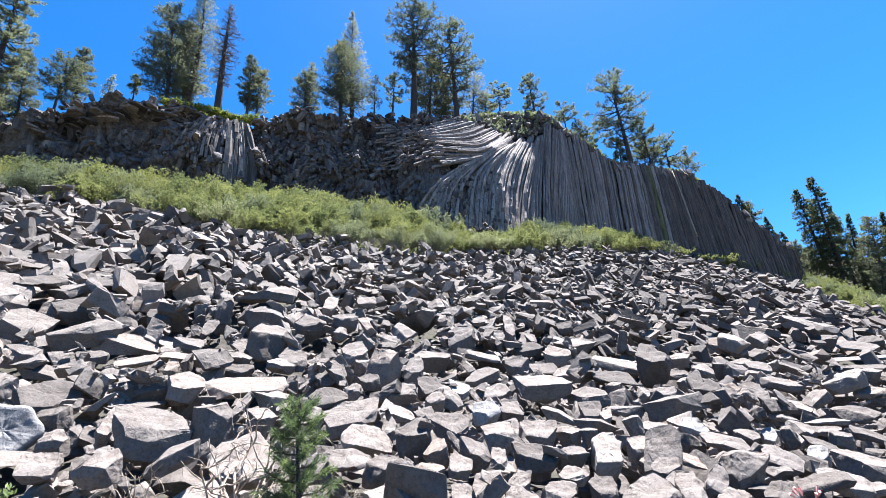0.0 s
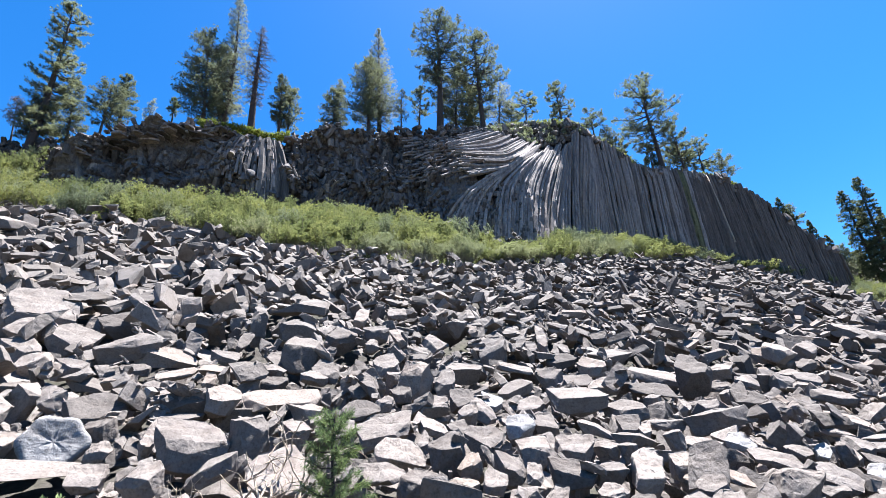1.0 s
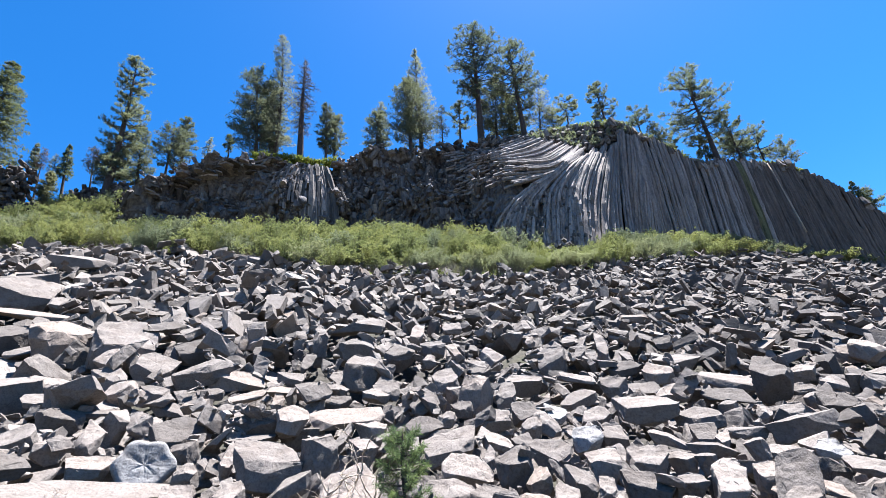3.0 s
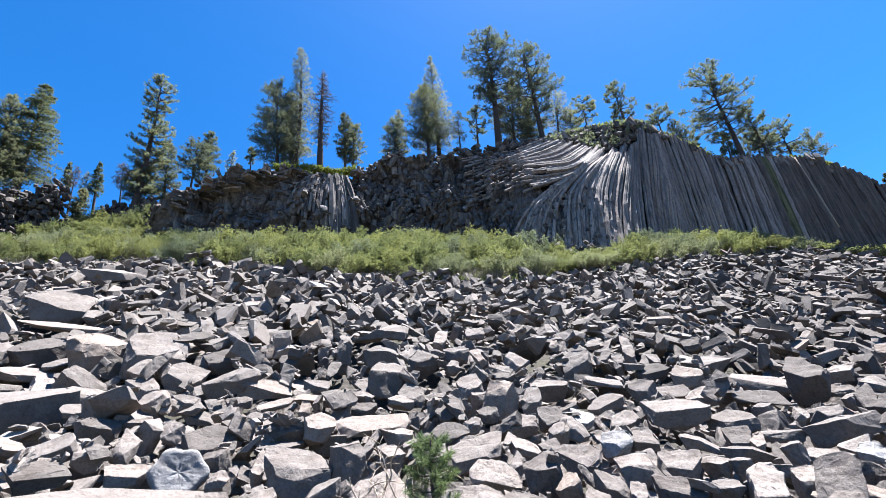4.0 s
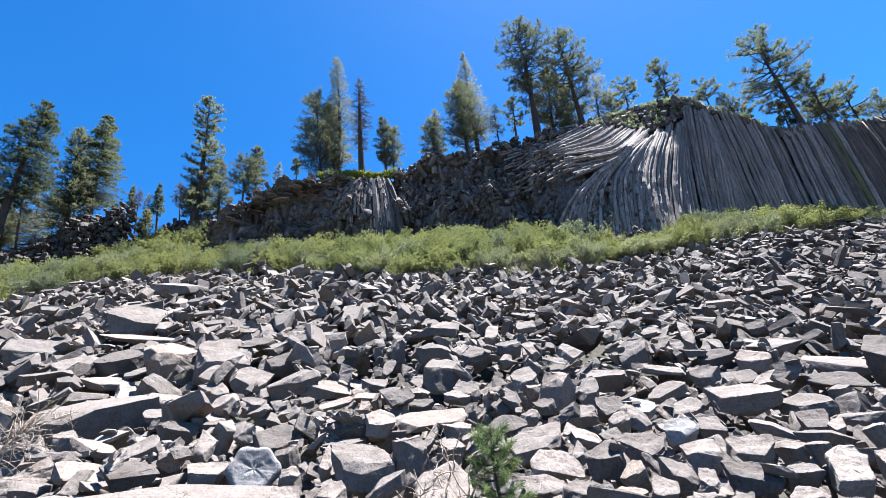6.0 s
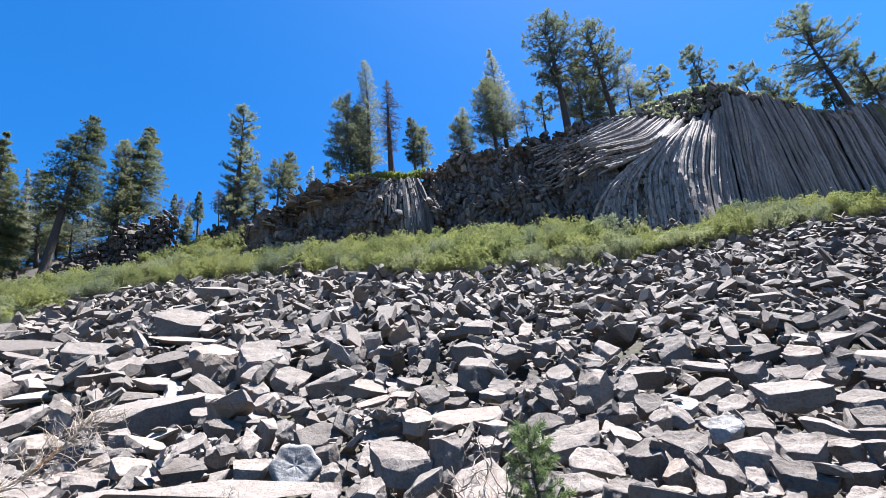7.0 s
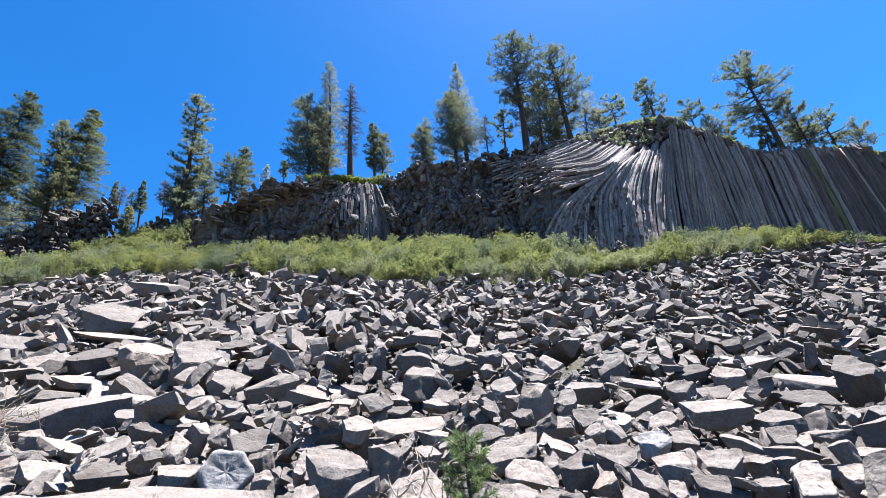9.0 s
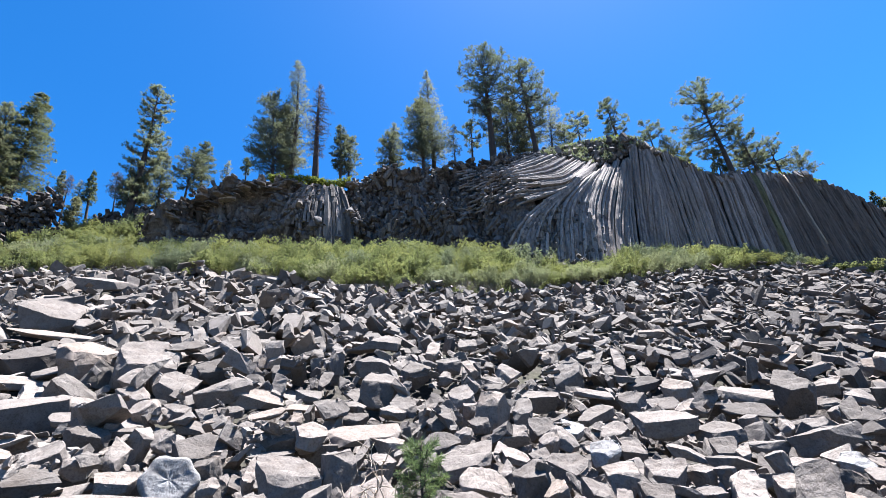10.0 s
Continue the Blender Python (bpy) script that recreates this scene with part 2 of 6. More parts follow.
EDGE_AZ = [-80, -69.1, -65.5, -59.6, -53.1, -46.2, -35, -26.8, -19.4, -11.9, -5.2, 1.5, 10.6, 15.6, 22.1, 30.1, 36.7, 42.5, 60]
EDGE_R = [36, 39, 43, 43, 41, 37, 31, 28, 26, 27, 26, 28, 33, 37, 41, 53, 64, 50, 46]


def slope(x, y):
    return float(np.interp(UP_X * x + UP_Y * y, SLOPE_U, SLOPE_Z)) - 0.15 * min(max(0.0, x - 18), 36)


def cliff_y(x):
    return float(np.interp(x, CLIFF_X, CLIFF_Y))


def cliff_top(x):
    return float(np.interp(x, TOP_X, TOP_Z))


def edge_r(x, y):
    return float(np.interp(math.degrees(math.atan2(x, y)), EDGE_AZ, EDGE_R))


def ease(v):
    v = min(max(v, 0.0), 1.0)
    return v * v * (3 - 2 * v)


def ground(x, y):
    z = slope(x, y)
    behind = y - cliff_y(x)
    if behind > 2.4 and -41 < x < 44:
        w = ease((behind - 2.4) / 1.2) * ease((x + 40) / 4) * ease((43.5 - x) / 3.5)
        rise = 0.5 * min(behind, 8) + 0.1 * min(max(behind - 8, 0), 40)
        z += (max(cliff_top(x) - 1.3 + rise, z if behind > 25 else -99) - z) * w
    return z


def build_ground():
    az = [a for a in np.arange(-88, 62, 0.8)] + [a for a in np.arange(62, 272, 5)]
    rad = [0.4 * 1.12 ** k for k in range(26)] + [7 + 0.8 * k for k in range(38)] + [37.5 + 0.6 * k for k in range(46)] + [66 * 1.11 ** k for k in range(36)]
    verts, faces = [(0, 0, ground(0, 0) - 0.1)], []
    for r in rad:
        for a in az:
            x, y = r * math.sin(radians(a)), r * math.cos(radians(a))
            bumpy = 0.35 * noise.noise((x * 0.22, y * 0.22, 0)) + 0.12 * noise.noise((x * 0.9, y * 0.9, 3))
            under = 0.85 * ease((edge_r(x, y) - r) / 2) * ease((r - 3.5) / 6) * (abs(a) < 75)
            verts.append((x, y, ground(x, y) - 0.18 - under + bumpy * min(1, r / 8)))
    k = len(az)
    for i in range(k):
        faces.append((0, 1 + (i + 1) % k, 1 + i))
    for j in range(len(rad) - 1):
        for i in range(k):
            a, b2 = 1 + j * k + i, 1 + j * k + (i + 1) % k
            faces.append((a, b2, b2 + k, a + k))
    ob = new("ground", mesh_of("ground", verts, faces, SOIL, True))
    tagged(ob, "brown mountain soil with patchy green growth on a steep slope", "ground", kind="structure")


build_ground()


# ---- the cliff of basalt columns ----
LEAN_X = [-38, -24, -19, -7, -3.5, 0, 5, 8, 11, 16]
LEAN_V = [0.0, 0.0, 0.10, 0.17, 0.34, 0.42, 0.41, 0.27, 0.08, 0.05]


def face_point(x, z, out=0.0):
    """A point of the cliff's face over the plan line at x; the face leans back, most of all in the fan."""
    e = 0.4
    t = Vector((2 * e, cliff_y(x + e) - cliff_y(x - e), 0)).normalized()
    nrm = Vector((t.y, -t.x, 0))
    k = float(np.interp(x, LEAN_X, LEAN_V)) / 0.42
    back = k * (0.72 * (z - 33) if z > 26 else 0.25 * (z - 26) - 5.04)
    return Vector((x, cliff_y(x), z)) + nrm * (out - back)


def foot(x):
    """The height at which the face meets the slope."""
    z = 33.0
    while z > 8:
        p = face_point(x, z)
        if slope(p.x, p.y) >= z:
            break
        z -= 0.2
    return z


FOOT_X = [0.5 * k for k in range(-76, 82)]
FOOT_Y = [face_point(x, foot(x)).y for x in FOOT_X]


def foot_y(x):
    return float(np.interp(x, FOOT_X, FOOT_Y))


cliff = new("cliff", None)
tagged(cliff, "tall dark grey basalt cliff of long polygonal columns", "cliff", kind="structure")


def undercut(x, z):
    """The dark hollow under the fan's broken ends."""
    return 0.8 * ease((29.0 - z) / 2) * ease((x + 7) / 3) * ease((-0.5 - x) / 1.5)


def relief(x, z):
    """How far the shaded face stands out at a point: buttresses, clefts and overhangs."""
    return 2.2 * noise.noise((x * 0.24, z * 0.14, 9)) + 1.4 * noise.noise((x * 0.55, z * 0.45, 4)) + (0.35 + 0.5 * ease((-23 - x) / 3)) * ease((z - cliff_top(x) + 2.2) / 1.4) - undercut(x, z)


def stepped(u, v, seed):
    """A surface of tilted cells, each standing out by its own amount, with a crack round it."""
    far, near = noise.voronoi((u, v, seed))
    c = near[0]
    k = noise.noise((c.x * 5.7, c.y * 3.9, 11.5))
    tilt = (u - c.x) * noise.noise((c.x * 3.1, c.y * 2.7, 4.5)) + (v - c.y) * (noise.noise((c.x * 2.3, c.y * 4.1, 8.5)) - 0.4)
    return k + 0.5 * tilt - 0.7 * ease((0.12 - (far[1] - far[0])) / 0.12)


def craggy(x, z):
    """Steps of the broken face: column ends standing out or fallen away, and long beds near the top of the far end."""
    warp = 0.35 * noise.noise((x * 0.6, z * 0.6, 2))
    bed = ease((-19 - x) / 4) * ease((z - cliff_top(x) + 2.4) / 1.0)
    ends = 0.55 * stepped(x / 0.7 + warp, z / 0.9, 0.0) * (1 - 0.5 * ease((-20 - x) / 4))
    big = 0.5 * stepped(x / 2.4 + warp, z / 2.0 + warp, 3.0)
    return (ends + big) * (1 - bed) + (0.3 * stepped(x / 1.2 + warp, z / 0.22 - 0.5 * x, 7.0) + 0.25 * noise.noise((x * 1.7, z * 2.3, 6))) * bed


def build_backing():
    """The body of the cliff behind its columns: coarse and painted in dark shade behind the standing ones, craggy where
    it lies open.
    """
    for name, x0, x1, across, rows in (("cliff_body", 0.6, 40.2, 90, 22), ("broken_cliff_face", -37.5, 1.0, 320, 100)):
        verts, faces = [], []
        xs = np.linspace(x0, x1, across)
        for x in xs:
            zb, zt = foot(x) - 1.5, cliff_top(x) - 0.35
            for k in range(rows):
                z = zb + (zt - zb) * k / (rows - 1)
                if rows > 50:
                    o = -0.6 + relief(x, z) * ease((-2 - x) / 3) - undercut(x, z) * (1 - ease((-2 - x) / 3)) + craggy(x, z) * (1 - 0.5 * ease((x + 3) / 2))
                    verts.append(tuple(face_point(x + 0.08 * noise.noise((x * 3, z * 3, 1)), z, o)))
                else:
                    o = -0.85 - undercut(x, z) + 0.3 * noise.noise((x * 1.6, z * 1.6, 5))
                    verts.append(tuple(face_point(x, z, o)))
            p = face_point(x, zt, -3.0)
            verts.append((p.x, p.y, zt + 0.1))
        s = rows + 1
        for i in range(len(xs) - 1):
            for k in range(rows):
                a = i * s + k
                faces.append((a, a + s, a + s + 1, a + 1))
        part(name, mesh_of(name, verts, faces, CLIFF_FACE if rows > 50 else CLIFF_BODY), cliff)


build_backing()


def column(pts, r, rng, stuff=None, skin=None):
    """One polygonal column along pts, its radius slightly uneven from joint to joint."""
    verts, faces = stuff if stuff else ([], [])
    radii = [r * rng.uniform(0.88, 1.09) for _ in pts]
    tube(pts, radii, rng.choice((5, 6, 6)), verts, faces, rng, 0.16)
    if not stuff:
        part("column", mesh_of("column", verts, faces, skin or COLUMN), cliff)


def build_vertical_columns():
    rng = random.Random(11)
    x = 8.75
    while x < 39.6:
        r = rng.uniform(0.10, 0.20)
        if 36 < x:
            r *= 0.9
        x += r * 0.8
        lean = float(np.interp(x, [8.6, 11, 14, 18, 21, 26, 31, 39], [3.3, 2.5, 0.9, 0.9, 0.75, 0.25, -0.3, 0.15]))
        zb = foot(x) - 1.0
        zt = cliff_top(x + lean) + rng.uniform(-0.4, 0.1) - 1.6 * ease((15.2 - x - lean) / 2.5)
        if rng.random() < 0.05:
            zt -= rng.uniform(1.0, 5.0)
        out = rng.uniform(-0.07, 0.07) * (2.2 if x < 20 else 1) + 0.5 * noise.noise((x * 0.35, 0, 0))
        steps = 13
        pts = []
        for k in range(steps + 1):
            f = k / steps
            p = face_point(x + lean * f, zb + (zt - zb) * f, out + rng.uniform(-0.05, 0.05))
            pts.append(p + Vector((rng.uniform(-0.03, 0.03), 0, 0)))
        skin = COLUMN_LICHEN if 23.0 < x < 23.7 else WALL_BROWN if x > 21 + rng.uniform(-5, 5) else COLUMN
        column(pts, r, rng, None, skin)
        x += r * 0.8
        if rng.random() < 0.6:
            p = [face_point(x + lean * k / 6, zb + (zt + 0.4 - zb) * k / 6, out - 0.18) for k in range(7)]
            column(p, r * 1.1, rng, None, skin)


build_vertical_columns()

# the fan: five points along guiding columns, from the top down, as x and z on the face
FAN = [((7.83, 29.65), (4.40, 25.26), (1.77, 23.64), (-0.59, 21.67), (-2.34, 19.37)),
       ((8.13, 29.51), (4.84, 25.38), (2.53, 23.44), (0.54, 21.13), (-1.23, 16.7)),
       ((7.95, 28.72), (4.91, 25.22), (3.15, 23.32), (2.03, 20.84), (1.13, 16.0)),
       ((8.10, 28.3), (5.41, 24.94), (3.85, 22.83), (3.15, 20.46), (2.40, 15.9)),
       ((9.63, 30.53), (7.27, 26.34), (5.58, 23.15), (4.76, 20.27), (3.91, 15.6)),
       ((10.69, 30.66), (8.60, 26.82), (6.99, 23.43), (6.08, 20.51), (5.08, 15.6)),
       ((11.38, 30.5), (10.23, 26.97), (9.05, 23.78), (8.0, 20.86), (6.78, 15.9)),
       ((12.2, 31.5), (11.26, 28.0), (10.47, 24.8), (9.79, 21.85), (8.75, 16.4))]
FAN_COUNT = [11, 8, 6, 7, 6, 6, 5]
# the lying columns above it, from the bend out to the broken tips
LYING = [((3.0, 33.5), (1.2, 32.6), (-0.4, 32.0), (-2.2, 31.8)),
         ((4.0, 32.33), (2.09, 31.48), (0.25, 30.67), (-1.54, 30.15)),
         ((6.17, 31.06), (3.48, 28.9), (1.11, 28.6), (-1.28, 28.91)),
         ((7.08, 30.2), (4.29, 26.95), (2.13, 27.06), (-0.14, 27.75)),
         ((8.0, 30.0), (4.77, 25.68), (2.06, 25.29), (-0.7, 25.62)),
         ((7.83, 29.65), (4.40, 25.26), (1.77, 24.3), (-0.9, 23.8))]
LYING_COUNT = [7, 9, 8, 7, 6]


def between(table, q):
    q = min(max(q, 0), len(table) - 1.0001)
    i = int(q)
    f = q - i
    return [tuple(a + (b - a) * f for a, b in zip(p, r)) for p, r in zip(table[i], table[i + 1])]


def fan_curve(q):
    """Top, bend and foot of the standing column at q."""
    g = between(FAN, q)
    return g[0], g[2], g[4]


def bent(guide, t):
    """The point at t of a smooth line through the guide's points."""
    k = (len(guide) - 1) * min(max(t, 0.0), 0.9999)
    i = int(k)
    f = k - i
    p1, p2 = Vector(guide[i]), Vector(guide[i + 1])
    p0 = Vector(guide[i - 1]) if i else p1 * 2 - p2
    p3 = Vector(guide[i + 2]) if i + 2 < len(guide) else p2 * 2 - p1
    return 0.5 * (2 * p1 + (p2 - p0) * f + (2 * p0 - 5 * p1 + 4 * p2 - p3) * f * f + (3 * p1 - p0 - 3 * p2 + p3) * f ** 3)


def lay_columns(table, counts, rng, radius, lying):
    marks = np.concatenate(([0], np.cumsum(counts)))
    for layer, (step, out0) in enumerate(((1.0, 0.0), (1.1, -0.30))):
        for k in range(int(marks[-1] / step)):
            q = float(np.interp(k * step + 0.5 * layer + rng.uniform(-0.2, 0.2), marks, range(len(marks))))
            guide = between(table, q)
            end = rng.uniform(0.62, 1.06) if lying else 1.0 if q > 1.5 else rng.uniform(0.82, 1.0)
            start = rng.uniform(0.0, 0.12)
            # the cleft between the lit bundle and the standing columns lies further back
            out = out0 + rng.uniform(-0.15, 0.15) - (0.75 if not lying and 1.75 < q < 2.25 else 0)
            r = rng.uniform(*radius)
            pts = []
            for j in range(17):
                t = start + (end - start) * j / 16
                x, z = bent(guide, t)
                rough = 0.09 if t > 0.62 else 0.03
                pts.append(face_point(x, z, out + rng.uniform(-rough, rough)) + Vector((rng.uniform(-rough, rough) * 0.4, 0, 0)))
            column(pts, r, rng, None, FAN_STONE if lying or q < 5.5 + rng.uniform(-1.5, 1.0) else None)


def build_fan():
    rng = random.Random(5)
    lay_columns(FAN, FAN_COUNT, rng, (0.13, 0.19), False)
    lay_columns(LYING, LYING_COUNT, rng, (0.09, 0.17), True)


def build_fan_tips():
    """Broken lengths of the lying columns that reach out over the hollow beside the fan."""
    rng = random.Random(47)
    for k in range(200):
        x = rng.uniform(-6.0, 0.8)
        z = rng.uniform(24.5 + 0.25 * abs(x), 33.0)
        ln = rng.uniform(0.35, 1.3)
        rise = 0.28 + 0.25 * noise.noise((x * 0.5, z * 0.5, 12)) + rng.uniform(-0.12, 0.12)
        out = -0.55 * undercut(x, z) + rng.uniform(-0.8, -0.05)
        pts = [face_point(x + ln * (t - 0.5), z + ln * rise * (t - 0.5) + 0.1 * ln * t * t, out + 0.25 * (0.5 - t)) for t in (0, 0.35, 0.7, 1.0)]
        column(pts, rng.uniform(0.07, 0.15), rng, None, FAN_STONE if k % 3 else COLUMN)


def build_fan_breaks():
    """Short broken lengths standing out of the fan's lower half."""
    rng = random.Random(29)
    verts, faces = [], []
    for k in range(420):
        q = rng.uniform(0.1, 5.2) if k % 3 else rng.uniform(0.0, 1.6)
        a, c, e = fan_curve(q)
        t = rng.uniform(0.1, 1.0) ** 1.3
        x, z = c[0] + (e[0] - c[0]) * (1 - t), c[1] + (e[1] - c[1]) * (1 - t)
        x -= 0.55 * math.sin(math.pi * t)
        ax = Vector((rng.uniform(-0.25, 0.35), rng.uniform(-0.5, 0.1), 1))
        block(rng, face_point(x, z, rng.uniform(-0.05, 0.2)), rng.uniform(0.09, 0.19), ax, verts, faces)
    tagged(part("fan_breakage", mesh_of("fan_breakage", verts, faces, RUBBLE), cliff), kind="stuff")


def build_fan_rubble():
    """Loose blocks on the broken slope between the column tops and the rim."""
    rng = random.Random(19)
    verts, faces = [], []
    for k in range(640):
        x = rng.uniform(-2.0, 14.5)
        lo = float(np.interp(x, [-3, 2.4, 5.8, 7.4, 9.6, 12], [33.5, 33.0, 31.2, 29.6, 30.2, 31.2]))
        z = rng.uniform(lo - 0.2, cliff_top(x) + 0.1)
        ax = (rng.uniform(-1, 1), rng.uniform(-1, 0.2), rng.uniform(-0.1, 0.8))
        at, size = face_point(x, z, rng.uniform(-0.5, 0.1)), rng.uniform(0.08, 0.24)
        if k % 9 == 0:
            v, f = [], []
            block(rng, at, size * 1.3, ax, v, f)
            part("rubble_block", mesh_of("rubble_block", v, f, FAN_STONE), cliff)
        else:
            block(rng, at, size, ax, verts, faces)
    tagged(part("rubble", mesh_of("rubble", verts, faces, RUBBLE), cliff), kind="stuff")


build_fan()


def block(rng, centre, size, axis, verts, faces):
    """A short broken column end."""
    ax = Vector(axis).normalized()
    c = Vector(centre)
    r = size * rng.uniform(0.7, 1.1)
    h = size * rng.uniform(0.6, 1.6)
    tilt = Vector((rng.uniform(-0.15, 0.15), rng.uniform(-0.15, 0.15), rng.uniform(-0.15, 0.15)))
    tube([c - ax * h, c - ax * h * 0.1, c + (ax + tilt) * h], [r * 0.95, r, r * rng.uniform(0.6, 0.95)], rng.choice((4, 5, 6)), verts, faces, rng, 0.25)


def build_broken_face():
    """The shaded blocky face, its column ends pointing out of the wall, and the rubble along the rim."""
    rng = random.Random(21)
    verts, faces = [], []
    singles = 0
    for k in range(900):
        x = rng.uniform(-37, -2.6)
        zb, zt = foot(x) - 0.3, cliff_top(x)
        z = zb + (zt - zb) * rng.random()
        if x < -17 and k % 4 or k % 5 < 2:
            continue
        r = rng.uniform(0.14, 0.32)
        ln = rng.uniform(0.4, 1.2) if rng.random() < 0.6 else rng.uniform(1.2, 2.0)
        sway = 1.5 * noise.noise((x * 0.2, z * 0.2, 30)) + rng.uniform(-0.4, 0.4)
        tip = -0.35 + 0.9 * noise.noise((x * 0.35, z * 0.3, 50)) + rng.uniform(-0.35, 0.35)
        ax = Vector((math.sin(sway), -0.35 - tip, math.cos(sway))).normalized()
        at = face_point(x, z, -0.75 + relief(x, z) * ease((-2.0 - x) / 3) - undercut(x, z) * (1 - ease((-2.0 - x) / 3)) + rng.uniform(-0.25, 0.35))
        bend = Vector((0.18 * ln * sway, 0, 0))
        pts = [at - ax * ln * 0.5, at + bend * 0.3, at + ax * ln * 0.5]
        if ln > 1.2 and singles < 170:
            singles += 1
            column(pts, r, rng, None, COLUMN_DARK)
        else:
            column(pts, r, rng, (verts, faces))
    lv, lf = [], []
    for k in range(1000):
        x = rng.uniform(-36, -3.0)
        z = rng.uniform(foot(x), cliff_top(x))
        if x < -17 and k % 3:
            continue
        ax = Vector((rng.uniform(-0.5, 0.5), -1, rng.uniform(-0.9, 0.3)))
        if k % 5 < 3:
            ax = Vector((rng.uniform(-1, 1), rng.uniform(-1, 0), rng.uniform(-0.6, 0.8)))
            block(rng, face_point(x, z, -0.3 + relief(x, z) + rng.uniform(-0.1, 0.45)), rng.uniform(0.06, 0.19), ax, lv, lf)
        else:
            block(rng, face_point(x, z, -0.55 + relief(x, z) + rng.uniform(-0.25, 0.3)), rng.uniform(0.10, 0.26), ax, verts, faces)
    tagged(part("pale_flakes", mesh_of("pale_flakes", lv, lf, RUBBLE), cliff), kind="stuff")
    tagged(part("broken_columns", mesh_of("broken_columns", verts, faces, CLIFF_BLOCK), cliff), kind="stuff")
    verts, faces = [], []
    for k in range(900):
        x = rng.uniform(-37, 39.5)
        zt = cliff_top(x)
        ax = (rng.uniform(-1, 1), rng.uniform(-1, 0.3), rng.uniform(-0.2, 0.25)) if x < 3 else (rng.uniform(-0.4, 0.4), rng.uniform(-0.4, 0.4), 1)
        out = rng.uniform(-1.6, 0.15) + (min(relief(x, zt) * 0.8, 0.6) if x < -1 else 0)
        block(rng, face_point(x, zt + rng.uniform(-0.8, 0.2) + 0.35 * noise.noise((x * 0.6, 2, 2)) - 0.5 * ease((-15 - x) / 3), out), rng.uniform(0.16, 0.42) * (0.6 if x < -15 else 0.85 if x < 3 else 1), ax, verts, faces)
    tagged(part("rim_blocks", mesh_of("rim_blocks", verts, faces, CLIFF_BLOCK), cliff), kind="stuff")
    for k in range(230):
        x = rng.uniform(-33.5, -17.0) if k < 70 else rng.uniform(-5.5, 1.5) if k < 125 else rng.uniform(-36.5, -3.5)
        v, f = [], []
        w, d, t = rng.uniform(0.35, 1.15), rng.uniform(0.4, 0.9), rng.uniform(0.05, 0.12)
        z = cliff_top(x) - rng.uniform(0.45, 2.1)
        if k >= 70:
            w, d, t = w * 0.3, d * 0.4, t * 0.45
            z = rng.uniform(27.0 if x < -1 else 30.5, cliff_top(x))
        if k >= 125:
            z = cliff_top(x) - 9 * rng.random() ** 1.6
        c = face_point(x, z - 0.3 * max(0.0, relief(x, z)), min(relief(x, z), 0.7) + rng.uniform(-0.9, 0.1) if k < 70 else rng.uniform(-0.6, 0.25) if k < 125 else relief(x, z) + rng.uniform(-0.7, -0.1))
        n = rng.choice((5, 6, 7))
        rim = [(math.cos(6.283 * (i + rng.uniform(-0.3, 0.3)) / n) * w, math.sin(6.283 * i / n) * d) for i in range(n)]
        sl = rng.uniform(-0.25, 0.25) if k >= 70 else rng.uniform(-0.24, 0.02)
        for s in (-t, t):
            v += [(c.x + p, c.y + q, c.z + s * rng.uniform(0.8, 1.2) + p * sl) for p, q in rim]
        f += [tuple(reversed(range(n))), tuple(range(n, 2 * n))] + [(i, (i + 1) % n, n + (i + 1) % n, n + i) for i in range(n)]
        # many slabs take the lighter basalt, so sunlit ledges are painted by colour
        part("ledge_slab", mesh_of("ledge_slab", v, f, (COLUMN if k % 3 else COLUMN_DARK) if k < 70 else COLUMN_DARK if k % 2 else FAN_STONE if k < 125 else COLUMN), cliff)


build_broken_face()
build_fan_rubble()
build_fan_breaks()
build_fan_tips()


def build_lit_bundle():
    """A bundle of standing columns in the shaded face, broken across into short lengths on its nearer half."""
    rng = random.Random(31)
    for k in range(46):
        x = -22.8 + 6.3 * (k + rng.uniform(0.1, 0.9)) / 46
        f = (x + 22.8) / 6.3
        zt = 31.0 - 0.5 * f + rng.uniform(-0.9, 0.1)
        zb = (26.6 - 1.5 * f if f < 0.5 else 23.0) + rng.uniform(-1.2, 1.0)
        off = rng.uniform(-0.25, 0.12)

        def at(t):
            return face_point(x + 2.3 * t * t * (0.6 - f) - 0.5, zb + (zt - zb) * t, 0.35 - 0.7 * t * t + off)
        joints = [0.0, 1.0] if f > 0.62 and rng.random() < 0.6 else [0.0] + sorted(rng.uniform(0.06, 0.94) for _ in range(rng.randint(4, 7) if f < 0.6 else 3)) + [1.0]
        r = rng.uniform(0.11, 0.20) if f < 0.6 else rng.uniform(0.16, 0.32)
        for t0, t1 in zip(joints, joints[1:]):
            if t1 - t0 < 0.05:
                continue
            push = Vector((rng.uniform(-0.12, 0.12), rng.uniform(-0.34, 0.16), 0))
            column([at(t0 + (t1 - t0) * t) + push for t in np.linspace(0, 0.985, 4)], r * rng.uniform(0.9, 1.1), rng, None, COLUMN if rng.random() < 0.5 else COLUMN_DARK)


build_lit_bundle()


